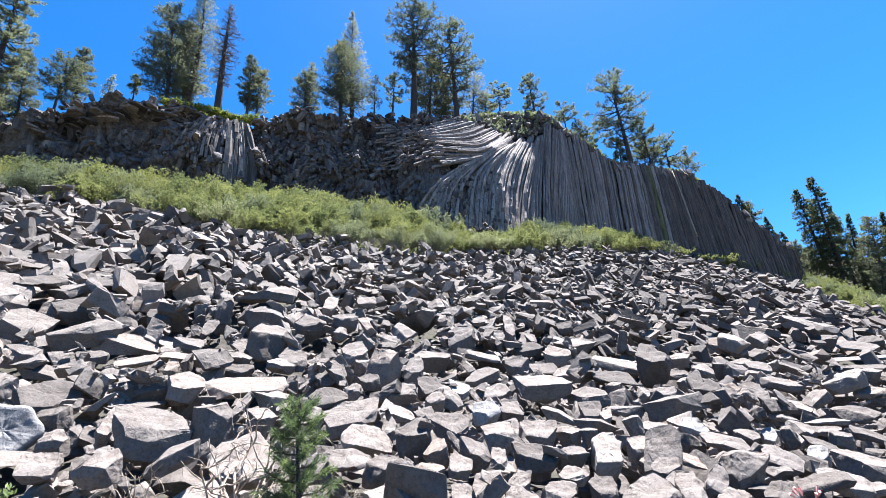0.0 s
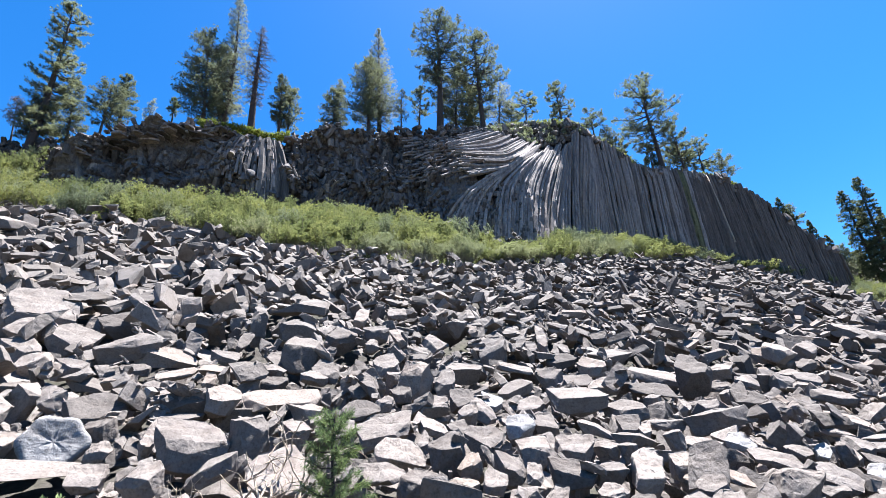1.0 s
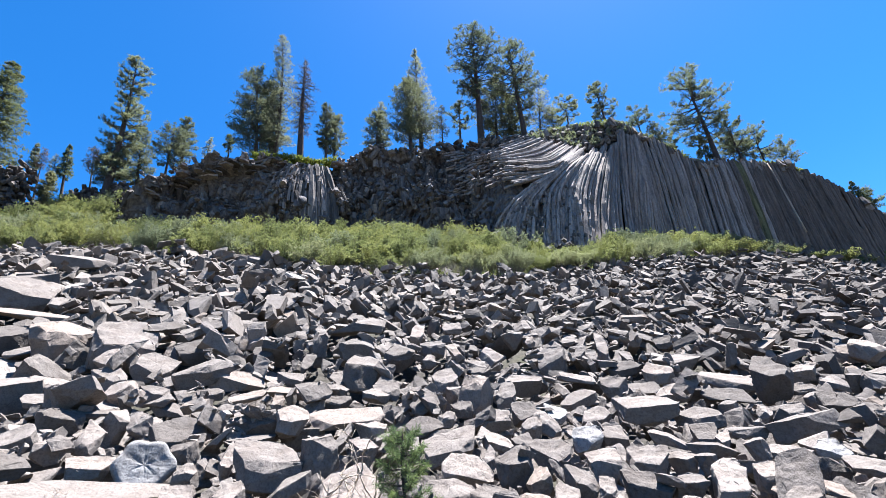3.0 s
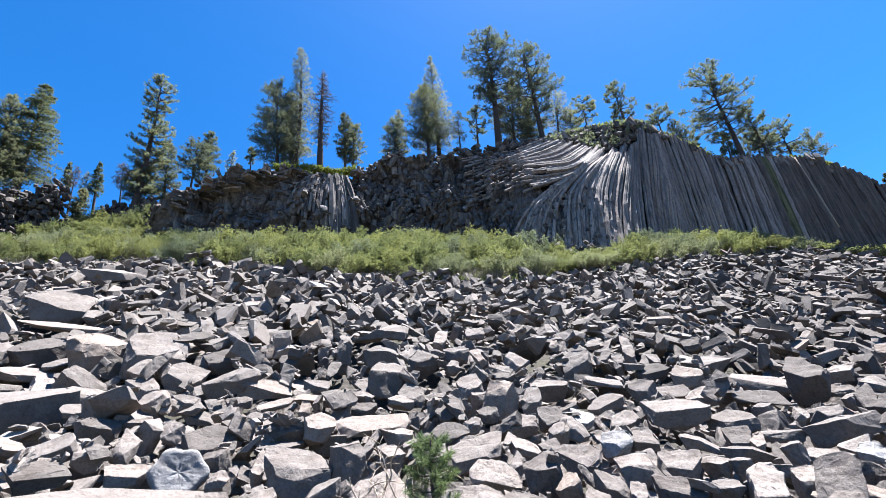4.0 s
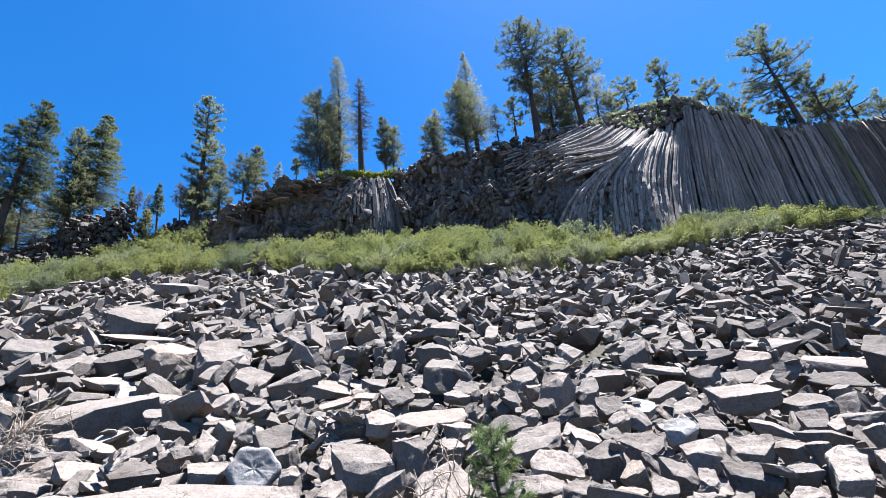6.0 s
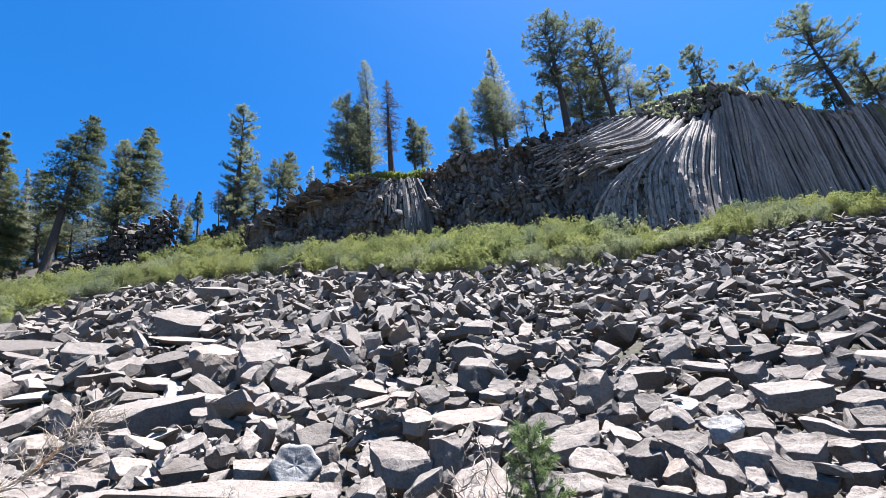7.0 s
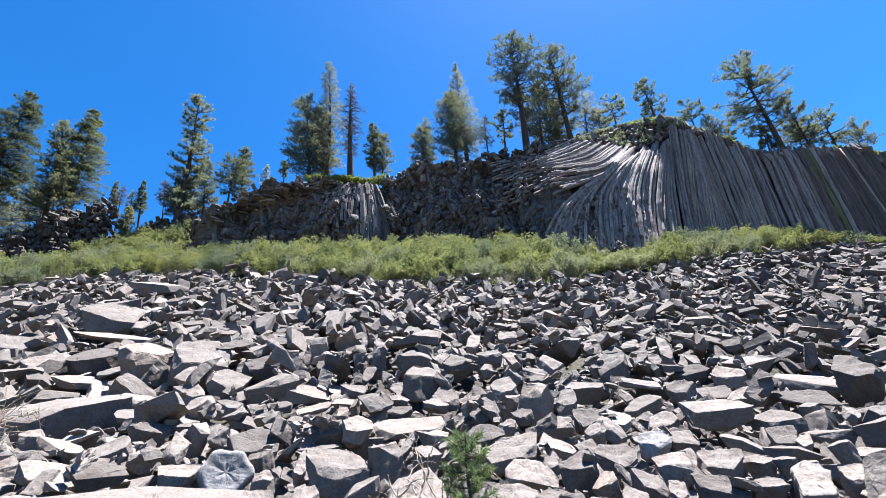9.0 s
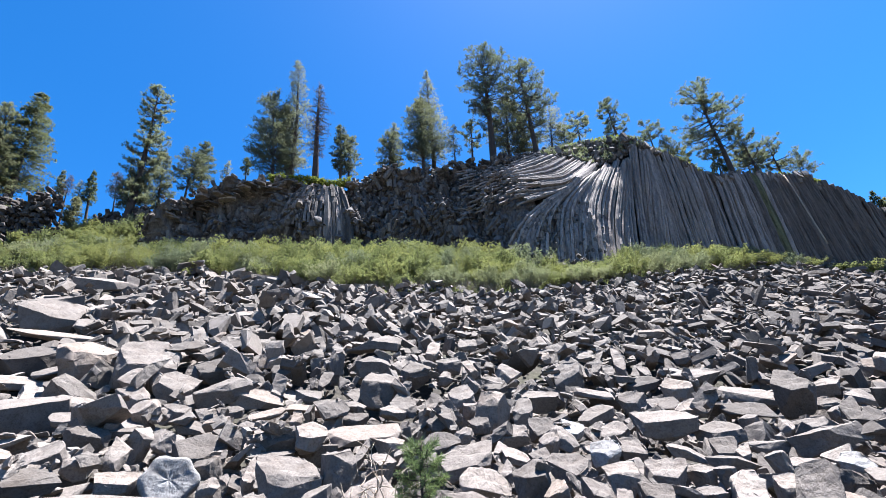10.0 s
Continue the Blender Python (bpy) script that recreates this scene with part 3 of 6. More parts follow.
def build_foot_rubble():
    """Fallen blocks along the foot of the standing columns and of the fan."""
    rng = random.Random(83)
    verts, faces = [], []
    for k in range(330):
        x = rng.uniform(-2.5, 27.0)
        z = foot(x) + rng.uniform(-0.2, 1.3) * rng.random()
        ax = (rng.uniform(-1, 1), rng.uniform(-1, 0.2), rng.uniform(-0.3, 0.9))
        block(rng, face_point(x, z, rng.uniform(0.1, 0.8)), rng.uniform(0.1, 0.3), ax, verts, faces)
    tagged(part("fallen_blocks", mesh_of("fallen_blocks", verts, faces, RUBBLE), cliff), kind="stuff")


build_foot_rubble()


def build_lit_edge():
    """A slender added tube, coloured pale to stand for a sunlit column edge."""
    v, f = [], []
    tube([face_point(26.7 + 0.2 * t, 27.5 - 8.5 * t, 0.5 + 0.3 * t) for t in np.linspace(0, 1, 7)], [0.045 + 0.03 * t for t in np.linspace(0, 1, 7)], 6, v, f)
    tagged(new("lit_edge_strip", mesh_of("lit_edge_strip", v, f, TWIG, True)), "thin pale strip standing for a sunlit edge of a basalt column", "dead trunk")


build_lit_edge()


# ---- trees ----
SHAPE = {
    "cone": [(0, 0.85), (0.12, 1.0), (0.5, 0.62), (0.8, 0.3), (1, 0.05)],
    "column": [(0, 0.75), (0.2, 1.0), (0.5, 0.85), (0.75, 0.6), (0.92, 0.32), (1, 0.08)],
    "round": [(0, 0.7), (0.25, 1.0), (0.55, 0.85), (0.8, 0.62), (0.93, 0.42), (1, 0.15)],
    "spire": [(0, 0.85), (0.3, 1.0), (0.5, 0.75), (0.68, 0.55), (0.85, 0.45), (1, 0.08)],
    "pine": [(0, 0.55), (0.2, 0.75), (0.45, 1.0), (0.7, 0.8), (0.88, 0.5), (1, 0.22)],
    "lumps": [(0, 0.9), (0.12, 0.85), (0.22, 0.5), (0.32, 0.9), (0.5, 1.0), (0.6, 0.75), (0.66, 0.22), (0.74, 0.85), (0.88, 0.7), (1, 0.25)],
    "bare": [(0, 0.5), (0.25, 0.75), (0.4, 1.0), (0.62, 0.95), (0.72, 0.6), (0.9, 0.35), (1, 0.1)]}


def tree_parts(kind, tall, wide, seed, low, shape):
    """Builds one standing tree of that kind at the origin, tall high, its crown wide to each side."""
    rng = random.Random(seed)
    nr = np.random.default_rng(seed)
    root = new({"snag": "dead_tree", "rust": "dead_tree", "fir": "fir_tree", "pine": "pine_tree"}.get(kind, "conifer_tree"), None)
    dead = kind in ("snag", "rust")
    gs, ws = zip(*SHAPE[shape])
    curve = 0.02 * tall
    bend = [rng.uniform(-curve, curve) for _ in range(4)]

    def stem(f):
        return Vector((bend[0] * math.sin(3 * f) + bend[1] * f * f, bend[2] * math.sin(3 * f) + bend[3] * f * f, tall * f))
    r0 = {"pine": 0.022, "fir": 0.022, "dense": 0.018, "sparse": 0.015, "snag": 0.026, "rust": 0.014}[kind] * tall + 0.02
    verts, faces = [], []
    tube([stem(k / 14) for k in range(15)], [r0 * (1.2 if k == 0 else 1) * (1 - 0.94 * k / 14) for k in range(15)], 8, verts, faces, rng, 0.08)
    trunk = part("trunk", mesh_of("trunk", verts, faces, BARK_DEAD if dead else BARK, True), root)
    verts, faces, centres, axes = [], [], [], []
    crown = tall * (1 - low)
    per_m = {"pine": 7.5, "fir": 14, "dense": 15, "sparse": 11, "snag": 14, "rust": 14}[kind]
    if tall < 6:
        per_m *= 1.7
    if shape == "lumps":
        per_m *= 1.15
    count = int(per_m * crown)
    for k in range(count):
        g = (k + rng.random()) / count
        if kind == "fir" and wide > 2.3:
            tier = max(4, int(crown / (0.32 + 0.2 * wide)))
            g = (int(g * tier) + rng.gauss(0.5, 0.14)) / tier
        g = min(max(g, 0.0), 0.985)
        f = low + (1 - low) * g
        reach = wide * float(np.interp(g, gs, ws)) * (rng.uniform(0.55, 1.05) if kind in ("pine", "snag") else rng.uniform(0.7, 1.06))
        a = rng.uniform(0, 2 * math.pi)
        rise = {"pine": rng.uniform(-0.15, 0.25) + 0.5 * g * g, "fir": rng.uniform(-0.28, -0.08) + 0.45 * g * g, "dense": rng.uniform(-0.1, 0.4) + 0.5 * g * g,
                "sparse": rng.uniform(-0.2, 0.3) + 0.4 * g, "snag": rng.uniform(-0.45, 0.2), "rust": rng.uniform(-0.2, 0.3)}[kind]
        d = Vector((math.cos(a), math.sin(a), rise))
        side = Vector((-math.sin(a), math.cos(a), 0))
        s = stem(f)
        tip = s + d * reach
        mid = s + d * reach * 0.5 + Vector((0, 0, -0.09 * reach))
        if kind == "fir":
            tip.z -= 0.06 * reach
            mid.z += 0.12 * reach
        thick = 0.03 + 0.02 * reach if kind in ("pine", "snag") else 0.016 + 0.012 * reach
        tube([s, mid, tip], [thick, thick * 0.65, 0.012], 3, verts, faces, None, 0, False)

        def along(t):
            return s.lerp(mid, t * 2) if t < 0.5 else mid.lerp(tip, t * 2 - 1)
        if kind == "pine":
            for j in range(4 + int(5.6 * reach)):
                t = 1 - 0.62 * rng.random() ** 1.2 if j else 1.0
                p = along(t)
                q = p + d * rng.uniform(0.05, 0.22) * (0.5 + 0.3 * reach) + side * rng.gauss(0, 0.20) * (0.4 + 0.5 * reach) + Vector((0, 0, rng.uniform(0.02, 0.24)))
                tube([p, q], [0.014, 0.007], 3, verts, faces, None, 0, False)
                ax = (q - p).normalized() * 0.55 + Vector((0, 0, 0.35))
                for u in (1.0, 0.72):
                    for _ in range(2):
                        centres.append(tuple(p.lerp(q, u) + Vector((rng.gauss(0, 0.05), rng.gauss(0, 0.05), rng.gauss(0, 0.04)))))
                        axes.append(tuple(ax))
        elif kind == "fir":
            for j in range(6 + int(15 * reach)):
                t = 1 - 0.8 * rng.random()
                w = 0.30 * reach * (1.15 - t) + 0.05
                centres.append(tuple(along(t) + side * rng.gauss(0, w) + Vector((0, 0, rng.gauss(0, 0.06)))))
                axes.append((d.x * 0.75, d.y * 0.75, -0.12))
        elif kind in ("dense", "sparse"):
            for j in range((5 + int(15 * reach)) if kind == "dense" else (4 + int(9 * reach))):
                t = 1 - 0.75 * rng.random() ** 1.25
                w = 0.16 * reach * (1.3 - t) + 0.05
                centres.append(tuple(along(t) + Vector((rng.gauss(0, w), rng.gauss(0, w), rng.gauss(0.02, 0.08)))))
                axes.append((d.x * 0.6, d.y * 0.6, 0.45))
        else:
            for j in range(3 + int(4 * reach)):
                p = along(1 - 0.8 * rng.random())
                q = p + side * rng.gauss(0, 0.22) + d * rng.uniform(0, 0.25) + Vector((0, 0, rng.uniform(-0.3, 0.12)))
                tube([p, q], [0.016, 0.006], 3, verts, faces, None, 0, False)
                if kind == "rust" or rng.random() < 0.5:
                    centres.append(tuple(q))
                    axes.append((d.x * 0.3, d.y * 0.3, -0.5))
    tagged(part("branchwork", mesh_of("branchwork", verts, faces, TWIG_DEAD if dead else BARK), trunk), kind="stuff")
    ln, wd, cnt, sp = {"pine": (0.21, 0.013, 11, 0.75), "fir": (0.17, 0.018, 13, 0.6), "dense": (0.16, 0.015, 14, 0.8), "sparse": (0.17, 0.013, 11, 0.85), "snag": (0.24, 0.012, 5, 0.9), "rust": (0.2, 0.014, 12, 0.9)}[kind]
    v, fc = blades(nr, centres, axes, ln, wd, cnt, sp)
    mat = {"pine": NEEDLE_PINE, "fir": NEEDLE_FIR, "dense": NEEDLE_GREY, "sparse": NEEDLE_PALE, "snag": NEEDLE_DEAD, "rust": NEEDLE_DEAD}[kind]
    tagged(part("crown", mesh_of("crown", v, fc, mat), root), kind="stuff")
    return root


TREE_LABEL = {
    "pine": "open-crowned green pine with tufted boughs on a rough trunk",
    "fir": "dark green conical fir with layered drooping branches",
    "dense": "dense grey-green conifer with a full rounded crown",
    "sparse": "thin pale grey-green conifer with a sparse pointed crown",
    "rust": "small dead conifer with rust-red needles beside the cliff",
    "snag": "dead brown tree with bare broken branches standing on the cliff"}
grown = [0]


def tree(kind, base, top, width, low, shape):
    """A tree from base to top (x, y, z), width its crown's half width, low the bare share of its trunk."""
    grown[0] += 1
    bx, by = base[0], base[1]
    bz = min(ground(bx, by), base[2]) - 0.25
    bare = (base[2] - bz) / (top[2] - bz)
    ax = Vector((top[0] - bx, top[1] - by, top[2] - bz))
    ob = tree_parts(kind, ax.length, width * 1.33, 100 + 17 * grown[0], bare + (1 - bare) * low, shape)
    tagged(ob, TREE_LABEL[kind], "tree", "conifers on and beside the cliff")
    ob.matrix_basis = Matrix.Translation((bx, by, bz)) @ Vector((0, 0, 1)).rotation_difference(ax.normalized()).to_matrix().to_4x4()


tree("fir", (-56.6, 20.1, 24.2), (-57.4, 17.7, 40.7), 2.70, 0.02, "cone")
tree("fir", (-59.3, 18.4, 23.7), (-60.1, 15.3, 41.1), 2.77, 0.02, "cone")
tree("dense", (-69.7, 27.7, 31.2), (-70.2, 26.4, 38.9), 2.52, 0.02, "round")
tree("dense", (-70.8, 32.8, 34.1), (-71.3, 31.7, 40.0), 3.23, 0.02, "round")
tree("dense", (-67.9, 36.3, 36.2), (-68.5, 35.2, 43.7), 2.56, 0.02, "round")
tree("dense", (-71.0, 24.4, 29.6), (-71.5, 22.6, 38.0), 3.00, 0.02, "round")
tree("dense", (-49.1, 34.5, 30.6), (-49.2, 34.2, 34.8), 0.74, 0.02, "column")
tree("dense", (-61.9, 22.9, 27.0), (-62.7, 20.7, 37.1), 1.81, 0.03, "round")
tree("sparse", (-61.6, 23.7, 29.7), (-62.3, 21.8, 40.2), 0.87, 0.1, "cone")
tree("dense", (-64.8, 26.6, 31.0), (-65.5, 24.7, 42.6), 2.01, 0.05, "column")
tree("fir", (-53.4, 22.6, 26.8), (-53.1, 23.5, 44.9), 2.59, 0.24, "column")
tree("dense", (-54.7, 29.2, 31.3), (-55.3, 28.1, 45.6), 2.16, 0.04, "spire")
tree("fir", (-54.7, 31.2, 33.8), (-54.9, 30.8, 49.7), 2.53, 0.1, "column")
tree("sparse", (-65.4, 30.1, 32.5), (-65.9, 29.1, 41.5), 1.14, 0.15, "column")
tree("sparse", (-64.7, 31.6, 33.3), (-65.2, 30.5, 42.0), 1.31, 0.1, "round")
tree("dense", (-67.8, 29.7, 32.7), (-68.3, 28.6, 39.8), 1.44, 0.05, "round")
tree("dense", (-58.4, 38.5, 39.8), (-58.7, 38.2, 43.9), 0.64, 0.05, "cone")
tree("rust", (-57.1, 38.7, 39.9), (-57.3, 38.4, 42.8), 0.40, 0.1, "column")
tree("sparse", (-54.1, 37.8, 38.0), (-54.2, 37.6, 40.8), 0.54, 0.05, "column")
tree("fir", (-53.2, 39.0, 37.8), (-53.5, 38.6, 42.8), 0.85, 0.05, "cone")
tree("rust", (-47.0, 37.3, 34.9), (-47.5, 36.6, 39.7), 0.64, 0.3, "column")
tree("pine", (-43.1, 35.7, 32.8), (-42.8, 36.1, 51.3), 1.82, 0.03, "lumps")
tree("dense", (-43.7, 36.5, 33.3), (-43.8, 36.4, 38.6), 1.65, 0.05, "round")
tree("dense", (-44.2, 40.5, 35.5), (-44.6, 40.1, 44.4), 1.32, 0.05, "column")
tree("dense", (-39.6, 39.5, 36.9), (-39.7, 39.4, 42.6), 1.79, 0.03, "round")
tree("dense", (-39.8, 42.1, 39.8), (-39.8, 42.1, 46.4), 1.21, 0.03, "spire")
tree("sparse", (-37.4, 42.9, 40.3), (-37.3, 43.0, 43.4), 0.68, 0.02, "cone")
tree("fir", (-31.0, 39.1, 37.0), (-31.0, 39.1, 38.9), 0.61, 0.05, "column")
tree("sparse", (-25.2, 39.0, 35.2), (-24.9, 39.1, 53.2), 1.73, 0.03, "spire")
tree("dense", (-26.2, 37.6, 34.2), (-26.8, 37.2, 45.7), 2.42, 0.04, "round")
tree("dense", (-26.5, 40.6, 36.5), (-26.8, 40.4, 46.9), 1.55, 0.04, "round")
tree("snag", (-21.0, 37.9, 33.4), (-21.0, 37.9, 46.7), 1.33, 0.15, "bare")
tree("dense", (-19.6, 40.4, 34.2), (-19.6, 40.4, 41.6), 0.92, 0.12, "column")
tree("dense", (-19.0, 41.8, 34.9), (-18.8, 41.9, 40.9), 1.14, 0.06, "round")
tree("sparse", (-14.5, 45.0, 36.8), (-14.3, 45.1, 44.6), 1.12, 0.05, "column")
tree("dense", (-14.6, 43.9, 36.0), (-14.3, 44.0, 41.8), 1.42, 0.03, "round")
tree("dense", (-10.7, 44.1, 35.8), (-10.3, 44.2, 46.6), 2.29, 0.06, "column")
tree("sparse", (-9.7, 46.4, 37.3), (-9.3, 46.5, 54.1), 2.45, 0.04, "cone")
tree("sparse", (-7.0, 44.9, 36.2), (-6.7, 45.0, 41.5), 0.95, 0.2, "column")
tree("pine", (-5.2, 49.9, 39.6), (-4.7, 49.9, 45.6), 1.60, 0.42, "round")
tree("pine", (-2.5, 48.6, 38.7), (-2.1, 48.6, 57.1), 3.37, 0.26, "pine")
tree("pine", (3.0, 49.3, 37.6), (2.9, 49.3, 53.2), 3.04, 0.2, "pine")
tree("dense", (-0.6, 52.2, 40.7), (0.5, 52.2, 50.1), 2.43, 0.05, "round")
tree("dense", (1.1, 53.3, 40.9), (2.3, 53.2, 48.2), 1.59, 0.05, "round")
tree("sparse", (4.9, 52.4, 39.9), (6.2, 52.2, 47.1), 1.81, 0.04, "round")
tree("dense", (6.4, 53.4, 40.8), (7.4, 53.3, 44.1), 1.42, 0.03, "round")
tree("pine", (8.2, 49.5, 38.2), (8.8, 49.4, 42.6), 1.56, 0.3, "round")
tree("pine", (12.9, 49.2, 37.6), (12.6, 49.3, 44.0), 1.46, 0.12, "column")
tree("pine", (16.9, 51.5, 37.1), (17.2, 51.4, 40.1), 1.67, 0.1, "round")
tree("dense", (18.1, 50.6, 33.5), (18.3, 50.5, 36.7), 1.04, 0.05, "round")
tree("pine", (19.2, 49.3, 31.6), (19.2, 49.3, 34.6), 0.82, 0.1, "round")
tree("pine", (22.9, 49.0, 29.2), (22.6, 49.2, 42.1), 2.93, 0.2, "pine")
tree("pine", (26.7, 51.7, 30.4), (26.9, 51.6, 36.3), 1.88, 0.15, "round")
tree("pine", (30.0, 53.5, 30.6), (30.0, 53.5, 35.2), 1.91, 0.15, "round")
tree("fir", (21.8, 50.2, 30.2), (22.4, 49.9, 33.4), 0.88, 0.05, "cone")
tree("dense", (31.7, 53.9, 30.3), (32.0, 53.7, 32.2), 1.67, 0.03, "round")
tree("dense", (26.7, 54.0, 32.0), (27.4, 53.7, 35.3), 1.67, 0.03, "round")
tree("fir", (45.6, 53.1, 13.4), (46.0, 52.8, 27.6), 1.5, 0.05, "column")
tree("fir", (46.3, 55.2, 14.6), (46.2, 55.2, 27.3), 1.45, 0.1, "column")
tree("dense", (50.2, 57.1, 14.2), (50.6, 56.7, 24.8), 1.32, 0.05, "cone")
tree("fir", (52.1, 58.0, 13.2), (53.1, 57.1, 24.0), 1.20, 0.05, "cone")
tree("dense", (50.3, 54.3, 11.3), (51.5, 53.1, 21.8), 1.61, 0.05, "round")
tree("fir", (52.5, 55.0, 11.0), (54.0, 53.5, 22.6), 1.25, 0.05, "cone")
tree("dense", (57.1, 63.0, 13.0), (58.4, 61.8, 22.2), 1.58, 0.05, "round")
tree("fir", (37.8, 54.1, 23.4), (37.6, 54.2, 26.6), 0.80, 0.05, "cone")
tree("dense", (39.1, 54.4, 22.9), (38.9, 54.6, 25.6), 0.87, 0.05, "round")
tree("fir", (47.8, 64.1, 23.2), (47.6, 64.3, 27.3), 0.70, 0.05, "cone")
tree("fir", (51.3, 66.5, 21.6), (51.2, 66.6, 25.8), 0.79, 0.05, "cone")
tree("dense", (49.3, 63.0, 18.4), (49.4, 62.9, 22.6), 1.04, 0.05, "round")
tree("dense", (56.3, 70.2, 19.3), (56.7, 69.9, 23.8), 1.32, 0.05, "round")



# ---- shrubs on the slope between the stones and the cliff ----
def shrub_model(seed, leaf):
    rng = random.Random(seed)
    nr = np.random.default_rng(seed)
    root = new("shrub", None)
    verts, faces, centres, axes = [], [], [], []
    for k in range(46):
        a, lean = rng.uniform(0, 6.283), rng.random() ** 0.7
        s = Vector((rng.gauss(0, 0.18), rng.gauss(0, 0.18), -0.25))
        d = Vector((math.cos(a) * lean * 1.1, math.sin(a) * lean * 1.1, rng.uniform(0.75, 1.45) * (1.15 - 0.55 * lean)))
        tip = s + d
        mid = s + d * 0.5 + Vector((math.cos(a), math.sin(a), 0)) * 0.12 * lean
        tube([s, mid, tip], [0.018, 0.012, 0.004], 3, verts, faces, None, 0, False)
        for j in range(44):
            t = 0.25 + 0.75 * rng.random() ** 0.7
            p = s.lerp(mid, t * 2) if t < 0.5 else mid.lerp(tip, t * 2 - 1)
            centres.append(tuple(p + Vector((rng.gauss(0, 0.09), rng.gauss(0, 0.09), rng.gauss(0, 0.06)))))
            axes.append(tuple(d.normalized() * 0.7))
    tagged(part("stemwork", mesh_of("stemwork", verts, faces, STEM), root), kind="stuff")
    v, f = blades(nr, centres, axes, 0.068, 0.0125, 9, 0.9)
    tagged(part("foliage", mesh_of("foliage", v, f, leaf), root), kind="stuff")
    return root


shrub_models = [tagged(shrub_model(300 + k, LEAF if k % 4 != 3 else LEAF_GREY), "bushy light green shrub with many upright leafy stems" if k % 4 != 3 else "pale grey-green leafy shrub with upright stems", "shrub", "shrubs below the cliff") for k in range(8)]


def shrub(x, y, size, tall, k, rng, z=None):
    m = Matrix.Translation((x, y, ground(x, y) - 0.1 if z is None else z)) @ Matrix.Rotation(rng.uniform(0, 6.28), 4, "Z") @ Matrix.Diagonal((size, size, tall, 1))
    src = shrub_models[k % len(shrub_models)]
    if not src.get("placed"):
        src["placed"] = 1
        src.matrix_basis = m
        return
    keep = src.matrix_basis.copy()
    src.matrix_basis = Matrix.Identity(4)
    copy_thing(src, m)
    src.matrix_basis = keep


SHRUBS_AT_FOOT = [(12.1, 58.4, 1.5), (13.7, 58.7, 1.7), (12.3, 49.3, 1.4), (8.7, 48.4, 1.2), (13.9, 44.7, 1.3), (16.3, 46.9, 1.2), (17.2, 60.1, 0.9)]


def build_shrubs():
    rng = random.Random(77)
    placed = []
    tries = 0
    while len(placed) < 286 and tries < 30000:
        tries += 1
        a = radians(rng.uniform(-80, 46))
        r = rng.uniform(24, 62)
        x, y = r * math.sin(a), r * math.cos(a)
        if r < edge_r(x, y) + 0.5:
            continue
        gap = foot_y(x) - y
        if -38 < x < 41 and gap < 0.5:
            continue
        if x < -41 and r > 56 or x > 41 and r > 64:
            continue
        near = 1.6 if -38 < x < 30 else 1.7
        if any((x - p) ** 2 + (y - q) ** 2 < near * near for p, q in placed):
            continue
        placed.append((x, y))
        size = rng.uniform(1.1, 2.0)
        tall = rng.uniform(1.1, 2.0) * (0.75 if gap < 3 and x > 0 else 1) * (1 + 0.55 * noise.noise((x * 0.16, y * 0.16, 21)))
        shrub(x, y, size, tall, rng.randrange(8), rng)

    for k in range(26):
        a = radians(rng.uniform(33.5, 43))
        r = edge_r(math.sin(a), math.cos(a)) + rng.uniform(0.6, 9)
        shrub(r * math.sin(a), r * math.cos(a), rng.uniform(1.1, 1.8), rng.uniform(1.2, 2.0), rng.randrange(8), rng)
    for k in range(16):
        x = 7.2 + 0.85 * k + rng.uniform(-0.3, 0.3)
        size = rng.uniform(0.7, 1.25)
        shrub(x, foot_y(x) - rng.uniform(0.5, 1.8), size, size * rng.uniform(1.0, 1.5), 3 if k % 3 else 0, rng)
    for x, y, size in SHRUBS_AT_FOOT:
        shrub(x, y, size, size * 1.5, rng.randrange(8), rng)
    for x, size in ((-1.5, 0.5), (4.6, 0.6), (5.6, 0.75), (6.8, 0.6), (8.2, 0.8), (9.6, 0.55), (10.9, 0.6), (13.6, 0.7), (15.2, 0.8), (17.0, 0.9), (19.4, 0.7), (24.5, 0.5), (29.0, 0.6), (30.5, 0.5)):
        p = face_point(x, cliff_top(x) - 0.35, -0.5)
        shrub(p.x, p.y, size, size * 1.1, 3 + 4 * (size > 0.7), rng, p.z)


build_shrubs()


